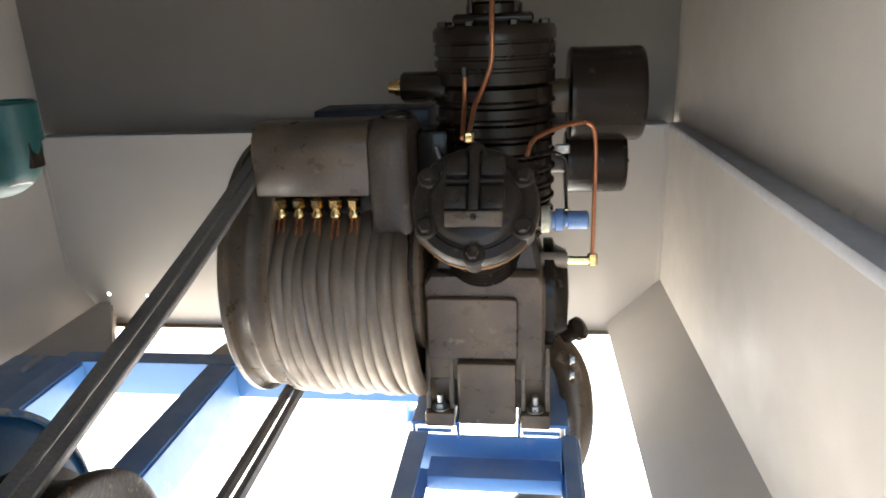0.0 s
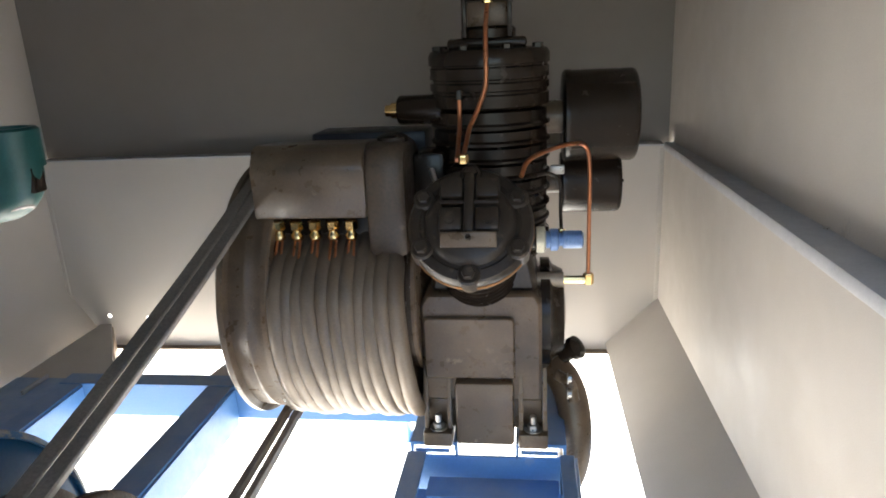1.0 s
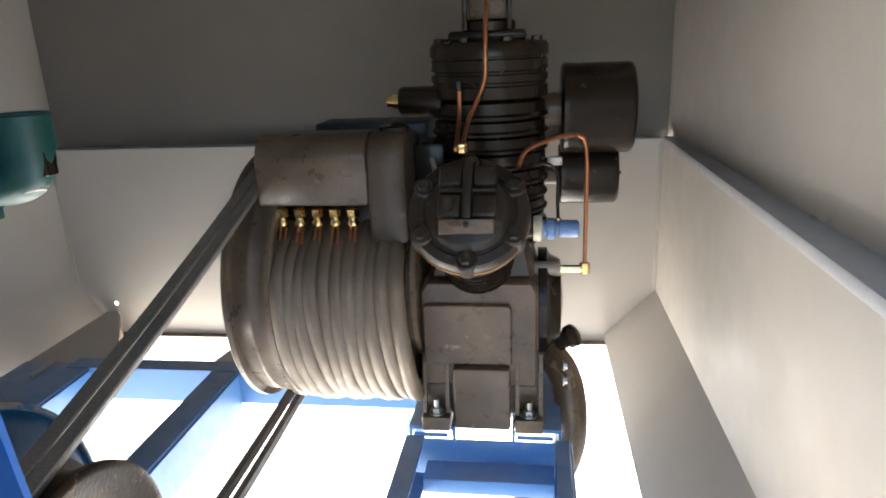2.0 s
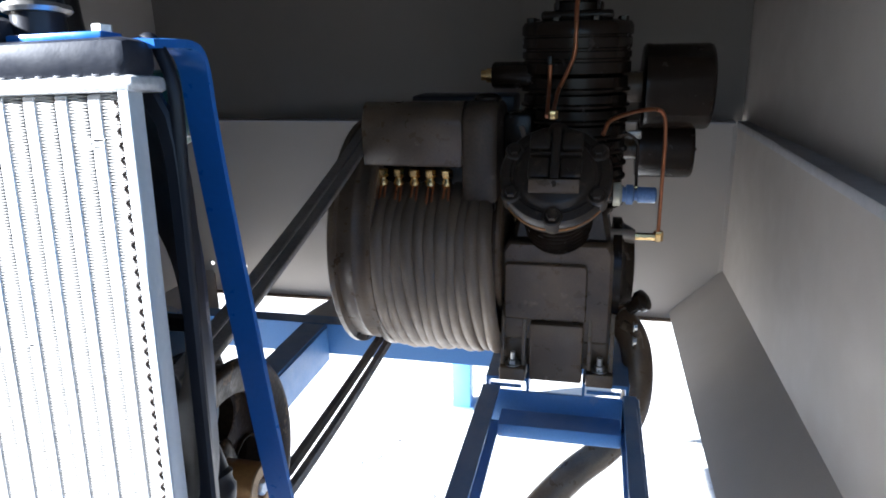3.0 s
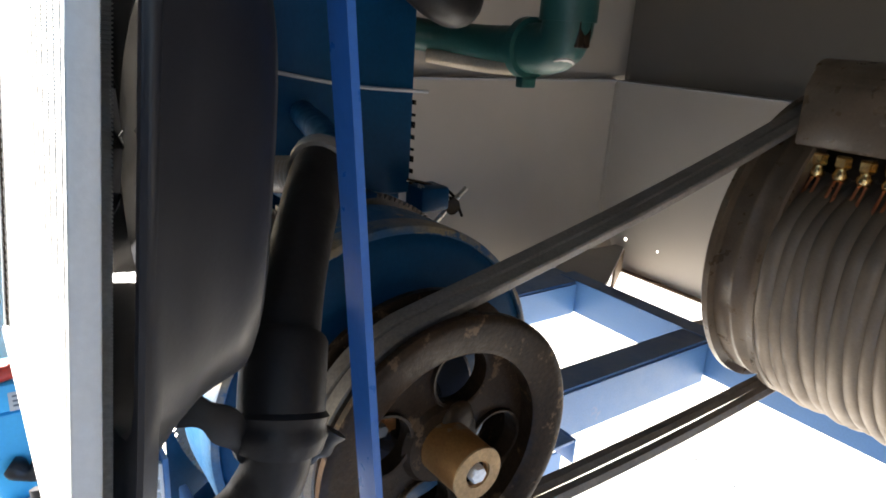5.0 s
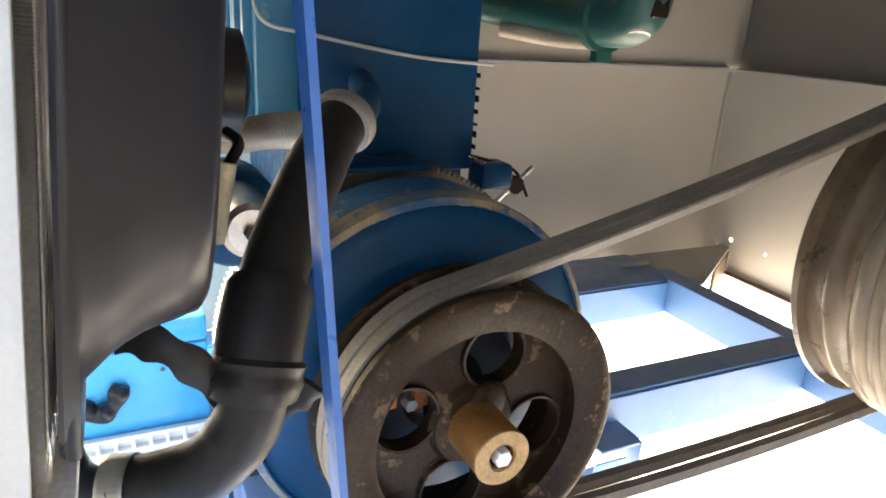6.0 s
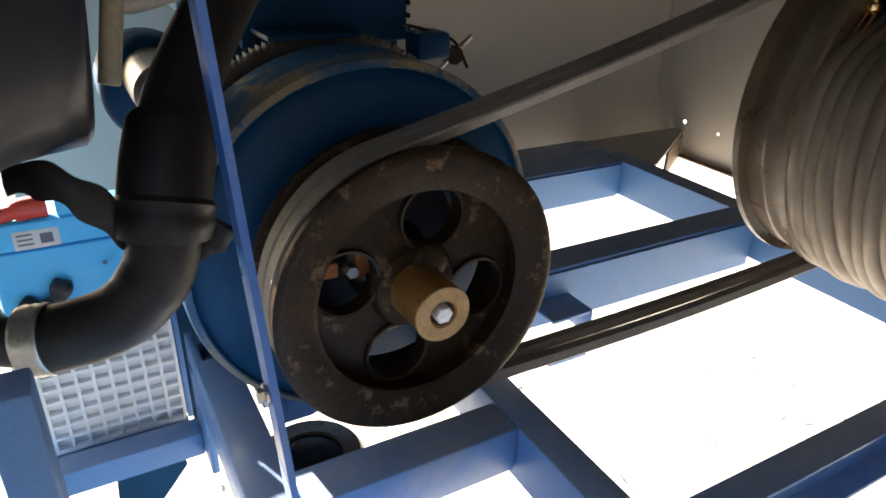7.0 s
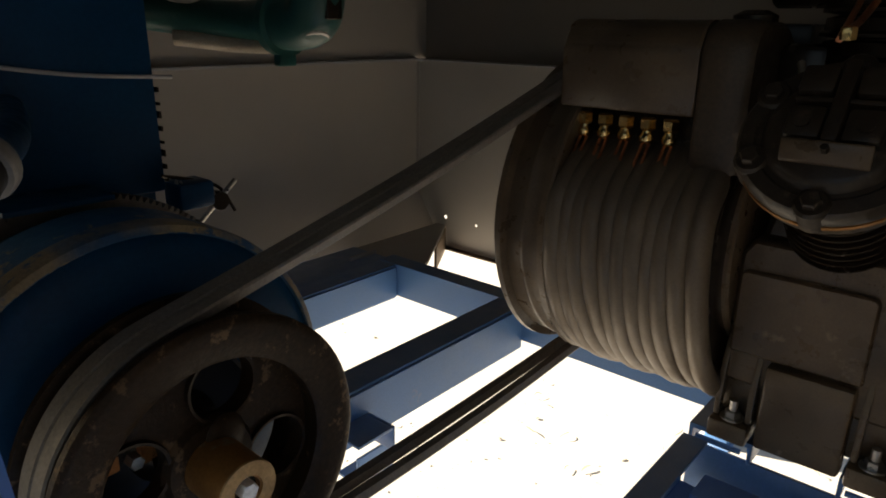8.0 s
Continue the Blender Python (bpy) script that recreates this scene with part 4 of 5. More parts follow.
    hub = part("hub", lathe([(0, 0), (0.038, 0), (0.037, 0.082), (0.035, 0.086), (0.017, 0.086), (0.016, 0.076), (0, 0.076)], (-0.518, PY, PZ), (1, 0, 0), 32), HUB, pulley, "brown rusted shaft hub")
    part("hub_bolt", hexagon((-0.444, PY, PZ), (1, 0, 0), 0.0125, 0.018), ALU, hub, "bright hexagon bolt")
    part("washer", lathe([(0.008, 0), (0.0182, 0), (0.0182, 0.003), (0.008, 0.003)], (-0.4425, PY, PZ), (1, 0, 0), 24, closed=True), BLACK, hub)
    part("hub_face", lathe([(0.019, 0), (0.037, 0), (0.038, 0.001), (0.037, 0.003), (0.019, 0.003)], (-0.4325, PY, PZ), (1, 0, 0), 36, closed=True), HUB_FACE, hub, "scraped pale hub face")
    part("hub_flange", lathe([(0, 0), (0.027, 0), (0.029, 0.004), (0.025, 0.008), (0.016, 0.010), (0, 0.011)], (-0.507, PY + 0.020, PZ + 0.031), (1, 0.12, 0.1), 22), IRON, pulley, "rough rusty lump of the shaft flange")
    clutch_bolt = part("clutch_screw", hexagon((-0.566, PY - 0.069, PZ + 0.016), (1, 0, 0), 0.010, 0.016), STEEL, pulley)
    part("clutch_spring", box(-0.580, -0.567, PY - 0.058, PY - 0.034, PZ - 0.002, PZ + 0.044, 0.004), LEVER, pulley, "orange rusted clutch lever")
    part("clutch_spring", box(-0.580, -0.567, PY - 0.104, PY - 0.082, PZ + 0.004, PZ + 0.026, 0.004), LEVER, pulley, "orange rusted clutch lever")
    # starter motor
    st = part("starter_motor", lathe([(0, 0), (0.026, 0), (0.033, 0.006), (0.034, 0.06), (0.034, 0.12), (0, 0.12)], (-0.595, 0.797, 1.195), (-1, 0, 0), 28), STEEL, e, "bright cylindrical starter motor")
    part("starter_screw", hexagon((-0.596, 0.797, 1.195), (1, 0, 0), 0.010, 0.008), BLACK, st)
    part("generator_body", lathe([(0, 0), (0.050, 0.0), (0.058, 0.004), (0.063, 0.010), (0.063, 0.11), (0.058, 0.118), (0, 0.118)], (-0.70, 0.80, 1.174), (-1, 0, 0), 40), ENGINE, e, "blue round generator body with a pale worn edge")
    # stop lever with its spring and wires
    lever = part("stop_lever", box(-0.888, -0.83, 1.2235, 1.285, 1.160, 1.205, 0.008), ENGINE, e)
    part("lever_arm", rod((-0.835, 1.235, 1.12), (-0.85, 1.335, 1.194), 0.0042, 8), STEEL, lever)
    part("lever_joint", lathe([(0, 0), (0.016, 0), (0.016, 0.022), (0, 0.022)], (-0.858, 1.297, 1.165), (1, 0, 0), 10), BLACK, lever)
    part("lever_spring", sweep([Vector((-0.845 + 0.006 * math.cos(k), 1.225 + 0.0011 * k, 1.205 - 0.0005 * k + 0.006 * math.sin(k))) for k in range(70)], 0.0016, 5), STEEL, lever)
    part("wire", sweep(curve_points([(-0.87, 1.215, 1.215), (-0.86, 1.255, 1.205), (-0.855, 1.305, 1.185), (-0.85, 1.33, 1.14)], 8), 0.003, 6), BLACK, lever)
    # thin steel line across the end plate
    part("fuel_line", sweep(curve_points([(-0.93, 0.86, 1.50), (-0.92, 0.865, 1.45), (-0.90, 0.88, 1.415), (-0.87, 0.94, 1.402), (-0.868, 1.10, 1.377), (-0.868, 1.250, 1.367)], 8), 0.0030, 8), EDGE, e, "thin grey fuel line")
    part("drain_pipe", sweep(curve_points([(-0.86, 0.99, 1.66), (-0.85, 1.0, 1.60), (-0.845, 1.035, 1.545), (-0.845, 1.055, 1.535)], 8), 0.0036, 8), RING, e)
    part("drain_branch", sweep(curve_points([(-0.847, 1.005, 1.585), (-0.845, 1.0, 1.56), (-0.845, 0.99, 1.535)], 6), 0.0034, 8), RING, e)
    inj = part("injector_block", box(-0.8695, -0.845, 0.955, 1.012, 1.515, 1.60, 0.006), COVER, e, "worn blue injector block")
    for y, z in ((0.970, 1.585), (0.998, 1.560), (0.972, 1.535)):
        part("injector_nut", hexagon((-0.846, y, z), (1, 0, 0), 0.010, 0.012), COVER, inj)
    part("lifting_eye", box(-0.8695, -0.852, 1.035, 1.070, 1.575, 1.615, 0.005), COVER, e)
    part("sender", lathe([(0, 0), (0.012, 0), (0.012, 0.014), (0.006, 0.018), (0, 0.018)], (-0.870, 1.096, 1.525), (1, 0, 0), 14), COVER, e)
    # coolant outlet that the hose slips on, and the ribbed sleeve beside it
    part("outlet_neck", sweep(curve_points([(-0.88, 1.02, 1.335), (-0.75, 0.980, 1.335), (-0.60, 0.928, 1.336), (-0.505, 0.880, 1.334)], 6), 0.020, 18), ENGINE, e)
    line = curve_points([(-0.68, 0.780, 1.288), (-0.63, 0.795, 1.298), (-0.58, 0.815, 1.311), (-0.545, 0.832, 1.318), (-0.520, 0.850, 1.322)], 14)
    part("ribbed_sleeve", sweep(line, lambda i: 0.0195 if i % 2 else 0.0175, 18), PALE, e, "pale ribbed metal sleeve")


def build_pipes():
    g = thing("intake_elbow", "dark green painted cast pipe elbow beside the engine", "pipe")
    part("outlet", lathe([(0.044, 0), (0.058, 0), (0.058, 0.07), (0.053, 0.075), (0.044, 0.075), (0.042, 0.01)], (-0.775, 1.48, 1.515), (0, 0, 1), 32, closed=True), GREEN, g)
    part("bend", sweep(curve_points([(-0.775, 1.48, 1.535), (-0.775, 1.48, 1.50), (-0.788, 1.48, 1.472), (-0.82, 1.48, 1.460), (-0.87, 1.475, 1.458)], 8), 0.052, 24), GREEN, g)
    # Pale disc sunk into the bend to draw its curved highlight.
    part("bend_cap", lathe([(0, 0), (0.030, 0.002), (0.024, 0.012), (0, 0.016)], (-0.772, 1.472, 1.443), (0.35, -0.2, -0.9), 20), RING, g, "pale cap standing in for the highlight under the bend")
    part("flange", lathe([(0, 0), (0.064, 0), (0.064, 0.022), (0, 0.022)], (-0.865, 1.475, 1.458), (-1, 0, 0), 28), GREEN, g)
    part("flange_lug", box(-0.888, -0.864, 1.455, 1.495, 1.375, 1.40, 0.004), GREEN, g)
    part("lug_strap", box(-0.748, -0.724, 1.462, 1.498, 1.466, 1.535, 0.004), BLACK, g)
    part("runner", sweep(curve_points([(-0.886, 1.475, 1.458), (-1.0, 1.45, 1.46), (-1.10, 1.36, 1.47), (-1.16, 1.22, 1.49)], 8), lambda i: 0.046 - 0.0006 * i, 20), GREEN, g)
    part("runner_shield", sweep(curve_points([(-0.90, 1.465, 1.418), (-1.0, 1.44, 1.418), (-1.09, 1.36, 1.43)], 8), 0.020, 12), PALE, g)
    g.matrix_basis = Matrix.Translation((-0.737, 1.437, 1.56)) @ Matrix.Scale(0.84, 4) @ Matrix.Translation((0.775, -1.48, -1.59))
    h = thing("breather_hose", "dark rubber hose bent in a tight U beside the engine", "hose")
    line = curve_points([(-0.80, 0.90, 1.74), (-0.79, 0.99, 1.665), (-0.785, 1.08, 1.61), (-0.782, 1.16, 1.545), (-0.785, 1.215, 1.515), (-0.81, 1.262, 1.515), (-0.84, 1.285, 1.555), (-0.85, 1.285, 1.63), (-0.85, 1.27, 1.80)], 10)
    part("hose", sweep(line, 0.037, 20), RUBBER, h)
    part("clamp", sweep(line[64:68], 0.040, 20), STEEL, h)


def build_radiator():
    X0, X1, Z0, Z1, Y0, Y1 = -0.675, -0.2455, 1.156, 1.571, 0.615, 0.637
    r = thing("radiator", "aluminium radiator with black plastic tanks and fan shroud", "radiator")
    # flat tubes and the pleated fins between them
    pitch, first = 0.0255, X1 - 0.0205
    n = 17
    tube = part("tube", prism([(Y0 + 0.0008, Z0), (Y0 + 0.004, Z0), (Y1 - 0.002, Z0), (Y1 - 0.002, Z1), (Y0 + 0.004, Z1), (Y0 + 0.0008, Z1)], first - 0.0050, first + 0.0050, "x", 0.001), ALU, r)
    for k in range(1, n):
        again("tube", tube, Matrix.Translation((-pitch * k, 0, 0)), r)
    bm = bmesh.new()
    w, rows, thick = pitch - 0.0104, 190, 0.00034
    step = (Z1 - Z0) / rows
    fold = []
    for i in range(2 * rows + 1):
        z = Z0 + i * step * 0.5
        x = first - pitch + 0.0052 + (w if i % 2 else 0)
        fold.append([bm.verts.new(q) for q in ((x, Y0 + 0.0013, z - thick), (x, Y0 + 0.0013, z + thick), (x, Y1 - 0.004, z + thick), (x, Y1 - 0.004, z - thick))])
    for a, b in zip(fold, fold[1:]):
        for k in range(3):
            bm.faces.new((a[k], a[k + 1], b[k + 1], b[k]))
        bm.faces.new((a[3], a[0], b[0], b[3]))
    fins = part("fin_strip", bm, FIN, r, "fine pleated aluminium cooling fins", smooth=0)
    for k in range(1, n - 1):
        again("fin_strip", fins, Matrix.Translation((-pitch * k, 0, 0)), r)
    again("fin_strip", fins, Matrix.Translation((pitch, 0, 0)), r)
    # bent spots in the fins
    for x, z, s in ((-0.272, 1.541, 0.011), (-0.273, 1.5365, 0.009), (-0.348, 1.393, 0.006), (-0.348, 1.396, 0.003), (-0.40, 1.30, 0.004), (-0.30, 1.28, 0.003), (-0.33, 1.21, 0.003), (-0.50, 1.22, 0.004), (-0.56, 1.44, 0.004), (-0.43, 1.19, 0.003)):
        part("bent_fin", box(x - s, x + s, Y0 + 0.0008, Y0 + 0.004, z - 0.0015, z + 0.0015, 0.0006, m=pose(0, 0, 0)), ALU, r)
    # side plates with the wavy crimped edge
    side = part("side_plate", prism([(X1 + 0.002, Y0 - 0.004), (X1 + 0.009, Y0 - 0.004), (X1 + 0.010, Y0 - 0.003), (X1 + 0.010, Y1 - 0.011), (X1 + 0.002, Y1 - 0.011)], Z0 - 0.01, Z1 + 0.005, "z", 0.001), ALU_PLATE, r, "plain pale side plate")
    again("side_plate", side, Matrix.Translation((X0 - X1 - 0.018, 0, 0)), r)
    wave = sweep([Vector((X1 + 0.0004 + 0.0022 * math.sin(k * math.pi / 3.5), Y0 - 0.002, Z0 + 0.004 + (Z1 - Z0 - 0.008) * k / 300)) for k in range(301)], 0.0013, 6)
    crimp = part("crimp_strip", wave, BLACK, r, "dark wavy edge of the last fin", smooth=60)
    again("crimp_strip", crimp, Matrix.Translation((X0 - X1 + 0.004, 0, 0)), r)
    # headers and plastic tanks
    for z, s in ((Z1, 1), (Z0, -1)):
        zz = sorted((z + s * 0.001, z + s * 0.0115))
        part("header_plate", box(X0 - 0.014, X1 + 0.015, Y0 - 0.006, Y1 + 0.012, zz[0], zz[1], 0.0042), ALU, r, "bright folded header plate")
        zt = sorted((z + s * 0.010, z + s * (0.036 if s > 0 else 0.027)))
        part("tank", box(X0 - 0.010, X1 + 0.010, Y0 - 0.0035, Y1 + 0.010, zt[0], zt[1], 0.008), TANK, r, "black plastic radiator tank")
        tab = part("crimp_tab", box(X1, X1 + 0.006, Y0 - 0.0050, Y0 - 0.003, z + s * 0.0118 - 0.0005, z + s * 0.0118 + 0.0005, 0.0002), TANK, r)
        for k in range(1, 29):
            again("crimp_tab", tab, Matrix.Translation((-0.0145 * k, 0, 0)), r)
    part("tank_hump", box(X0 + 0.03, -0.342, Y0 - 0.003, Y1 + 0.02, Z1 + 0.018, Z1 + 0.056, 0.012), TANK, r)
    neck = part("filler_neck", rod((-0.335, 0.655, Z1 + 0.033), (-0.335, 0.655, Z1 + 0.085), 0.018, 20, 0.003), PLASTIC, r)
    part("neck_clamp", sweep([Vector((-0.335 + 0.020 * math.cos(a * 0.2618), 0.655 + 0.020 * math.sin(a * 0.2618), Z1 + 0.062)) for a in range(24)], 0.0035, 6, loop=True), STEEL, neck)
    hose = curve_points([(-0.335, 0.655, Z1 + 0.075), (-0.338, 0.662, Z1 + 0.098), (-0.352, 0.69, Z1 + 0.118), (-0.385, 0.735, Z1 + 0.128), (-0.43, 0.79, Z1 + 0.128)], 8)
    upper = part("upper_hose", sweep(hose, 0.0195, 18), RUBBER, r, "black rubber hose on the filler neck")
    for k in (4, 20):
        part("worm_clamp", sweep(hose[k:k + 4], lambda i: 0.0215 if i % 2 else 0.0222, 18), STEEL, upper, "bright steel worm clamp")
    part("top_bracket", box(-0.338, -0.262, 0.626, 0.648, Z1 + 0.0365, Z1 + 0.0415, 0.0015), STRUT, r, "blue flat bracket on the tank")
    part("bracket_bolt", hexagon((-0.270, 0.638, Z1 + 0.041), (0, 0, 1), 0.007, 0.006), STEEL, r)
    # overflow tube down the side
    line = curve_points([(-0.258, 0.650, Z1 + 0.014), (-0.256, 0.651, Z1 + 0.028), (-0.245, 0.652, Z1 + 0.037), (-0.236, 0.652, Z1 + 0.026), (-0.227, 0.648, Z1 + 0.004), (-0.226, 0.647, Z1 - 0.03), (-0.228, 0.646, Z1 - 0.10), (-0.229, 0.646, Z1 - 0.20), (-0.230, 0.646, 1.28), (-0.234, 0.648, 1.19)], 8)
    part("overflow_tube", sweep(line, 0.0050, 12), PLASTIC, r, "black overflow tube")
    # deep moulded shroud drawn in to the fan ring
    cx, cz, seg = -0.460, 1.380, 96
    bm, rings = bmesh.new(), []
    outer = ((0.234, 0.212, 0.212, 9, 0.641), (0.236, 0.214, 0.214, 9, 0.644), (0.234, 0.212, 0.212, 9, 0.652), (0.232, 0.210, 0.160, 9, 0.654), (0.228, 0.206, 0.150, 7, 0.668), (0.216, 0.190, 0.150, 5, 0.686), (0.205, 0.176, 0.150, 4.4, 0.706), (0.196, 0.166, 0.150, 4, 0.722), (0.190, 0.162, 0.147, 3.6, 0.727))
    inner = ((0.181, 0.154, 0.134, 3.0, 0.727), (0.174, 0.146, 0.130, 2.6, 0.715), (0.205, 0.176, 0.146, 4, 0.690), (0.226, 0.204, 0.148, 9, 0.641))
    for hx, up, down, power, y in outer + inner:
        row = []
        for k in range(seg):
            a = 2 * math.pi * k / seg
            ca, sa = math.cos(a), math.sin(a)
            hz = up if sa > 0 else down
            q = (abs(ca / hx) ** power + abs(sa / hz) ** power) ** (1 / power)
            row.append(bm.verts.new((cx + ca / q, y, cz + sa / q)))
        rings.append(row)
    for a, b in zip(rings, rings[1:] + rings[:1]):
        for k in range(seg):
            bm.faces.new((a[k], a[(k + 1) % seg], b[(k + 1) % seg], b[k]))
    part("fan_shroud", bm, PLASTIC, r, "moulded black fan shroud")
    part("fan_guard", lathe([(0, 0), (0.10, 0.0), (0.136, -0.010), (0.136, -0.004), (0.10, 0.006), (0, 0.006)], (cx, 0.715, cz), (0, 1, 0), 48), PLASTIC, r)
    for k in range(6):
        a = math.pi / 3 * k
        part("motor_arm", rod((cx + 0.04 * math.cos(a), 0.722, cz + 0.04 * math.sin(a)), (cx + 0.178 * math.cos(a), 0.718, cz + 0.132 * math.sin(a)), 0.008, 8), PLASTIC, r)
    motor = part("fan_motor", lathe([(0, 0), (0.060, 0), (0.060, 0.035), (0.052, 0.040), (0.052, 0.058), (0.030, 0.066), (0, 0.066)], (-0.52, 0.718, 1.385), (0, 1, 0), 28), PLASTIC, r, "black round fan motor")
    part("motor_label", box(-0.4605, -0.459, 0.735, 0.750, 1.375, 1.41, 0.0002), LABEL, motor, "small pale label")
    for k in range(7):
        m = Matrix.Translation((cx, 0.690, cz)) @ Matrix.Rotation(2 * math.pi * k / 7, 4, "Y") @ Matrix.Rotation(radians(24), 4, "X")
        part("fan_blade", box(-0.030, 0.030, -0.0015, 0.0015, 0.05, 0.140, 0.001, m=m), PLASTIC, r)
    wire = part("motor_wire", sweep(curve_points([(-0.46, 0.76, 1.35), (-0.43, 0.765, 1.345), (-0.413, 0.755, 1.33)], 6), 0.005, 8), PLASTIC, r)
    part("wire_sleeve", rod((-0.411, 0.753, 1.332), (-0.406, 0.745, 1.266), 0.0085, 14, 0.001), CREAM, r, "cream wiring sleeve")
    # the whole radiator leans back a little
    r.matrix_basis = Matrix.Translation((-0.245, 0.615, 1.40)) @ Matrix.Rotation(radians(-5), 4, "X") @ Matrix.Rotation(radians(-1.4), 4, "Y") @ Matrix.Translation((0.245, -0.615, -1.40))


def build_strut():
    s = thing("support_strut", "thin blue painted steel bar bracing the radiator", "strut")
    line = curve_points([(-0.208, 0.818, 0.721), (-0.228, 0.806, 0.88), (-0.245, 0.797, 1.04), (-0.258, 0.788, 1.20), (-0.268, 0.780, 1.35), (-0.276, 0.773, 1.48), (-0.279, 0.770, 1.545), (-0.278, 0.766, 1.575), (-0.272, 0.750, 1.593), (-0.262, 0.720, 1.600), (-0.254, 0.685, 1.601), (-0.250, 0.655, 1.601)], 8)
    bm, rings = bmesh.new(), []
    for i, p in enumerate(line):
        d = (line[min(i + 1, len(line) - 1)] - line[max(i - 1, 0)]).normalized()
        w = (Vector((1, 0, 0)) - d * d.x).normalized()
        t = d.cross(w)
        rings.append([bm.verts.new(p + w * a + t * b) for a, b in ((-0.0130, -0.003), (0.0130, -0.003), (0.0130, 0.003), (0.0, 0.0040), (-0.0130, 0.003))])
    for a, b in zip(rings, rings[1:]):
        for k in range(5):
            bm.faces.new((a[k], a[(k + 1) % 5], b[(k + 1) % 5], b[k]))
    bm.faces.new(rings[0]), bm.faces.new(rings[-1])
    part("bar", bm, STRUT, s, smooth=30)
    bolt(s, (-0.245, 0.7935, 1.04), (0, -1, 0), 0.006, 0)


def build_coolant_hose():
    h = thing("coolant_hose", "thick black rubber coolant hose bent towards the radiator", "hose")
    line = curve_points([(-0.513, 0.880, 1.335), (-0.489, 0.858, 1.322), (-0.444, 0.827, 1.296), (-0.400, 0.796, 1.265), (-0.367, 0.775, 1.236), (-0.338, 0.758, 1.201), (-0.321, 0.748, 1.166), (-0.317, 0.738, 1.128), (-0.319, 0.709, 1.096), (-0.329, 0.671, 1.082), (-0.341, 0.639, 1.077)], 10)
    part("hose", sweep(line, lambda i: 0.0275 if i < 60 else 0.0270 if i < 75 else 0.0262, 24), RUBBER, h)
    part("sleeve", sweep(line[43:60], lambda i: 0.0345 if 0 < i < 16 else 0.0322, 24), RUBBER, h, "thicker rubber sleeve")
    part("hose_end_ring", sweep(line[0:6], lambda i: 0.0340 if 0 < i < 5 else 0.0325, 24), RING, h, "pale metal hose ring")
    part("strap", sweep(line[56:64], lambda i: 0.0366 + 0.0012 * math.sin(i * 1.9) if 0 < i < 7 else 0.0345, 24), RUBBER, h, "black strap")

    def flat_strap(pts, wide, thick):
        mid, bm, rings = curve_points(pts, 6), bmesh.new(), []
        for i, p in enumerate(mid):
            d = (mid[min(i + 1, len(mid) - 1)] - mid[max(i - 1, 0)]).normalized()
            side = d.cross(Vector((1, 0, 0.15))).normalized()
            out = d.cross(side).normalized()
            w = wide * (1 + 0.18 * math.sin(i * 0.8))
            rings.append([bm.verts.new(p + side * a * w + out * b * thick) for a, b in ((-1, -0.5), (-0.4, -1), (0.4, -1), (1, -0.5), (1, 0.5), (0.4, 1), (-0.4, 1), (-1, 0.5))])
        for a, b in zip(rings, rings[1:]):
            for k in range(8):
                bm.faces.new((a[k], a[(k + 1) % 8], b[(k + 1) % 8], b[k]))
        bm.faces.new(rings[0]), bm.faces.new(rings[-1])
        return bm
    part("strap_tail", flat_strap([(-0.327, 0.731, 1.150), (-0.315, 0.714, 1.174), (-0.313, 0.696, 1.197), (-0.323, 0.675, 1.208), (-0.337, 0.655, 1.208)], 0.0118, 0.0045), RUBBER, h)
    part("strap_tail", flat_strap([(-0.322, 0.767, 1.137), (-0.317, 0.776, 1.141), (-0.315, 0.784, 1.146), (-0.313, 0.792, 1.155)], 0.0095, 0.005), RUBBER, h)
    part("hose_clamp", sweep(line[94:101], lambda i: 0.0286 if i % 2 else 0.0276, 24), STEEL, h, "steel worm clamp")
    part("outlet_pipe", sweep(curve_points([(-0.338, 0.645, 1.078), (-0.345, 0.627, 1.078), (-0.356, 0.612, 1.085), (-0.372, 0.602, 1.110), (-0.385, 0.600, 1.135)], 6), 0.019, 18), PLASTIC, h)


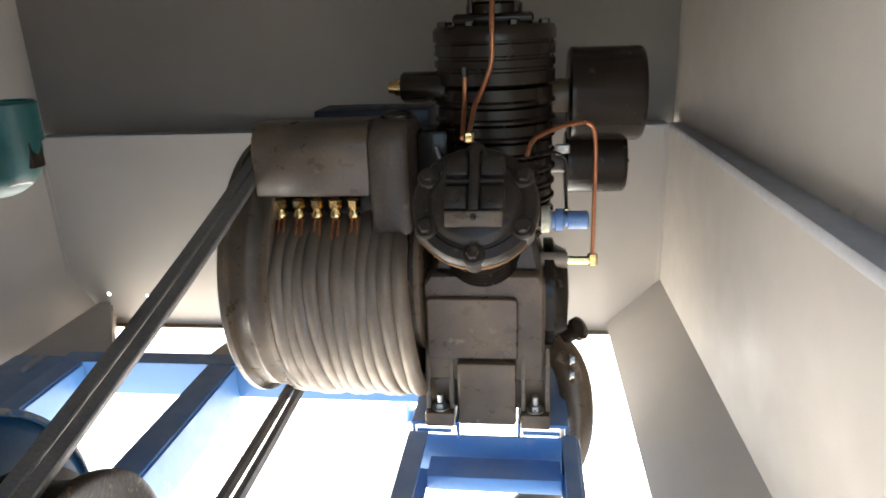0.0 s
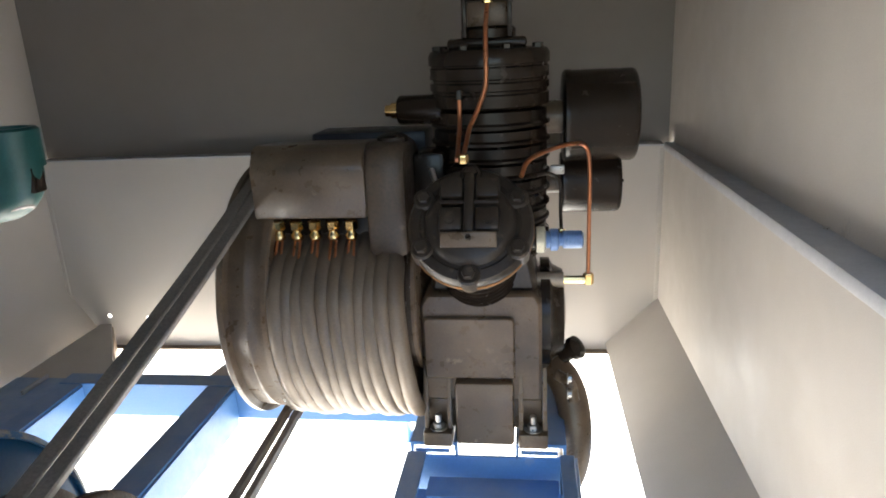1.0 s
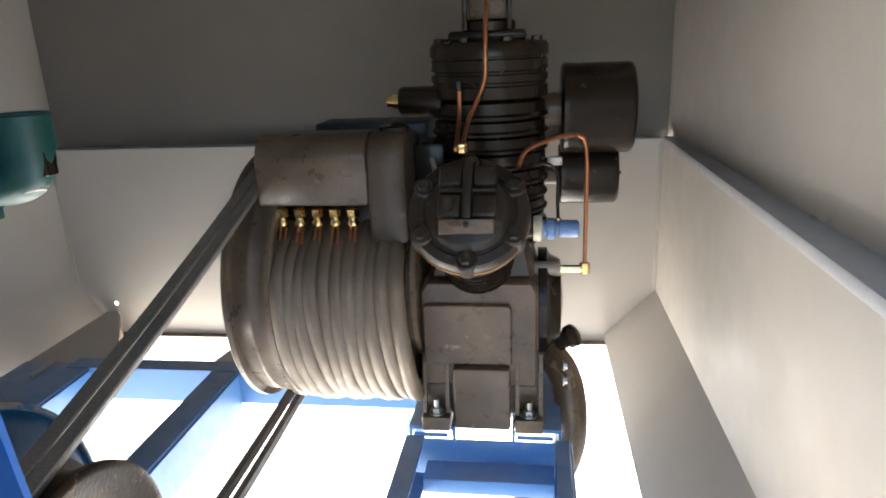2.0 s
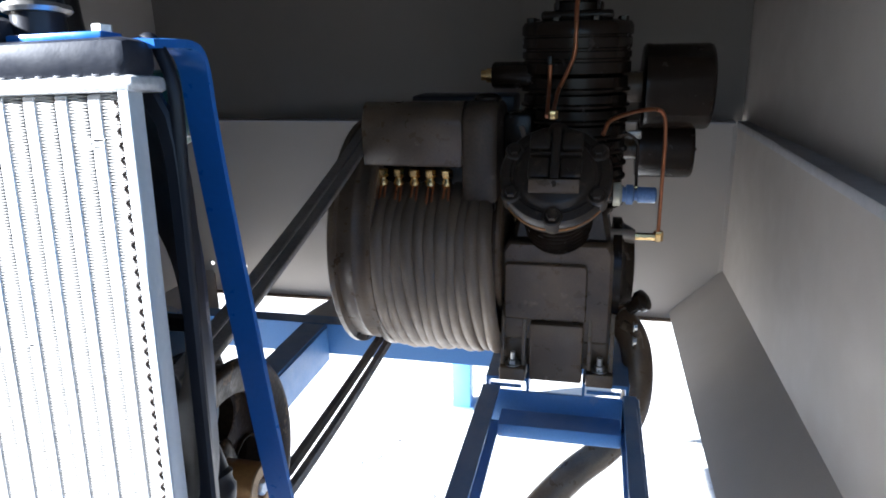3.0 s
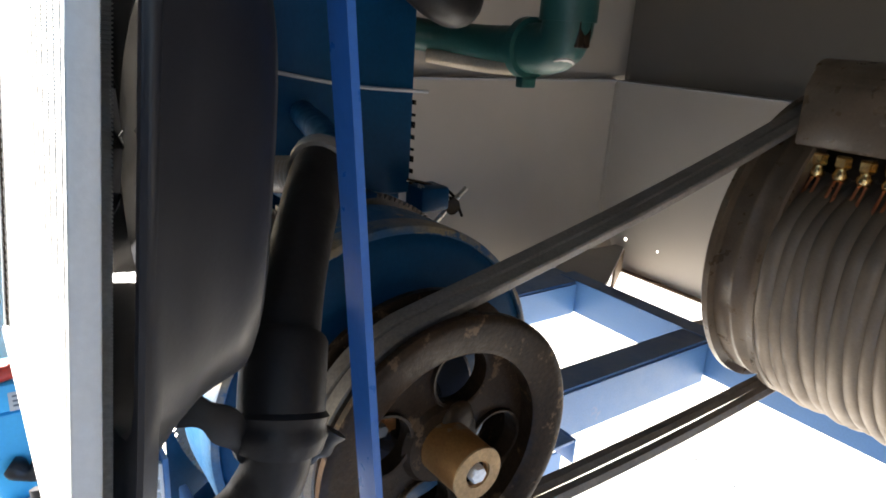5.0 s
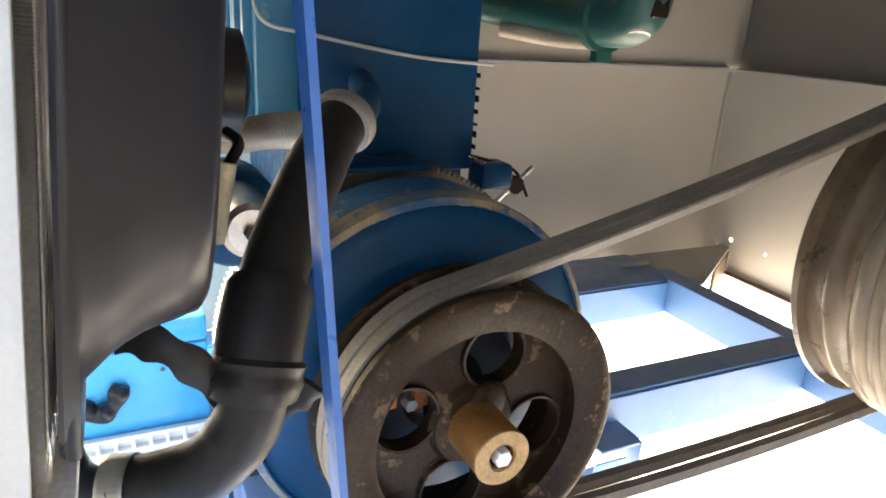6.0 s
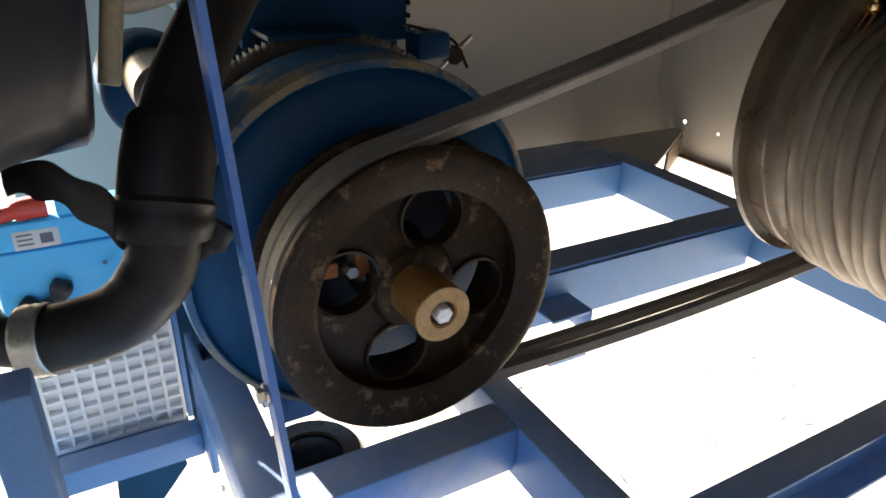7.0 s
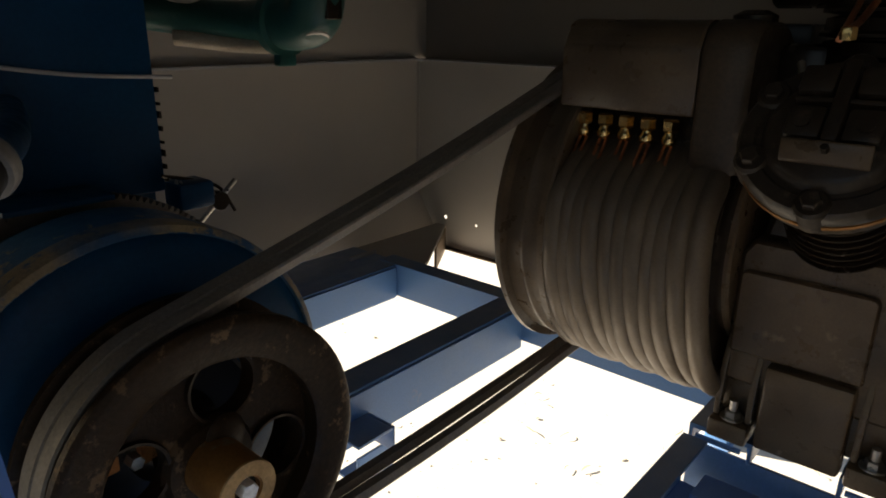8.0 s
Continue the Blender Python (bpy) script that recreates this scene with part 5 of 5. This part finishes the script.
def build_battery():
    c = thing("battery_crate", "white plastic grid crate holding the battery", "crate")
    X, Y0, Y1, Z0, Z1 = -0.94, 0.540, 0.785, 0.4965, 0.735
    part("crate_floor", box(X - 0.17, X, Y0, Y1, Z0, Z0 + 0.006, 0.001), CRATE, c)
    ny, nz, t = 9, 9, 0.0062
    for k in range(ny + 1):
        y = Y0 + (Y1 - Y0) * k / ny
        part("slat", box(X - 0.0132, X, y - t / 2, y + t / 2, Z0 + 0.006, Z1, 0.0008), CRATE, c)
    for k in range(nz + 1):
        z = Z0 + 0.006 + (Z1 - Z0 - 0.006) * k / nz
        part("slat", box(X - 0.0131, X - 0.0005, Y0, Y1, z - t / 2, z + t / 2, 0.0008), CRATE, c)
    part("crate_back", box(X - 0.0178, X - 0.0135, Y0, Y1, Z0 + 0.006, Z1, 0.001), CRATE, c)
    part("crate_side", box(X - 0.17, X - 0.0185, Y0, Y0 + 0.004, Z0 + 0.006, Z1, 0.001), CRATE, c)
    part("crate_side", box(X - 0.17, X - 0.0185, Y1 - 0.004, Y1, Z0 + 0.006, Z1, 0.001), CRATE, c)
    b = thing("battery", "bright blue starter battery standing in a white crate", "battery")
    part("case", box(X - 0.120, X - 0.022, Y0 + 0.006, Y1 - 0.006, Z0 + 0.0065, 0.885, 0.006), CYAN, b)
    part("lid", box(X - 0.122, X - 0.020, Y0 + 0.004, Y1 - 0.005, 0.886, 0.935, 0.010), CYAN, b)
    part("lid_step", box(X - 0.075, X - 0.026, 0.652, 0.690, 0.934, 0.962, 0.004), CYAN, b)
    lab = part("label", box(X - 0.0205, X - 0.0190, 0.586, 0.650, 0.890, 0.921, 0.0003), LABEL, b, "small white paper label")
    for k in range(3):
        part("print_bar", box(X - 0.0192, X - 0.0186, 0.591, 0.613, 0.897 + 0.008 * k, 0.900 + 0.008 * k, 0), INK, lab)
    part("print_block", box(X - 0.0192, X - 0.0186, 0.623, 0.641, 0.897, 0.914, 0), INK, lab)
    part("terminal_cap", sweep(curve_points([(X - 0.038, 0.641, 0.952), (X - 0.036, 0.61, 0.952), (X - 0.034, 0.57, 0.946), (X - 0.036, 0.50, 0.938)], 6), lambda i: 0.018 if i < 9 else 0.013, 14), RED, b, "red rubber terminal cap")
    part("carry_loop", sweep(curve_points([(X - 0.018, 0.575, 0.80), (X - 0.005, 0.60, 0.785), (X - 0.005, 0.625, 0.80), (X - 0.012, 0.64, 0.83)], 6), lambda i: 0.015 + 0.003 * math.sin(i * 0.9), 10), PLASTIC, b)
    part("vent", rod((X - 0.019, 0.705, 0.845), (X - 0.0185, 0.705, 0.845), 0.004, 8), INK, b)


build_engine()
build_pipes()
build_radiator()
build_strut()
build_coolant_hose()
build_battery()
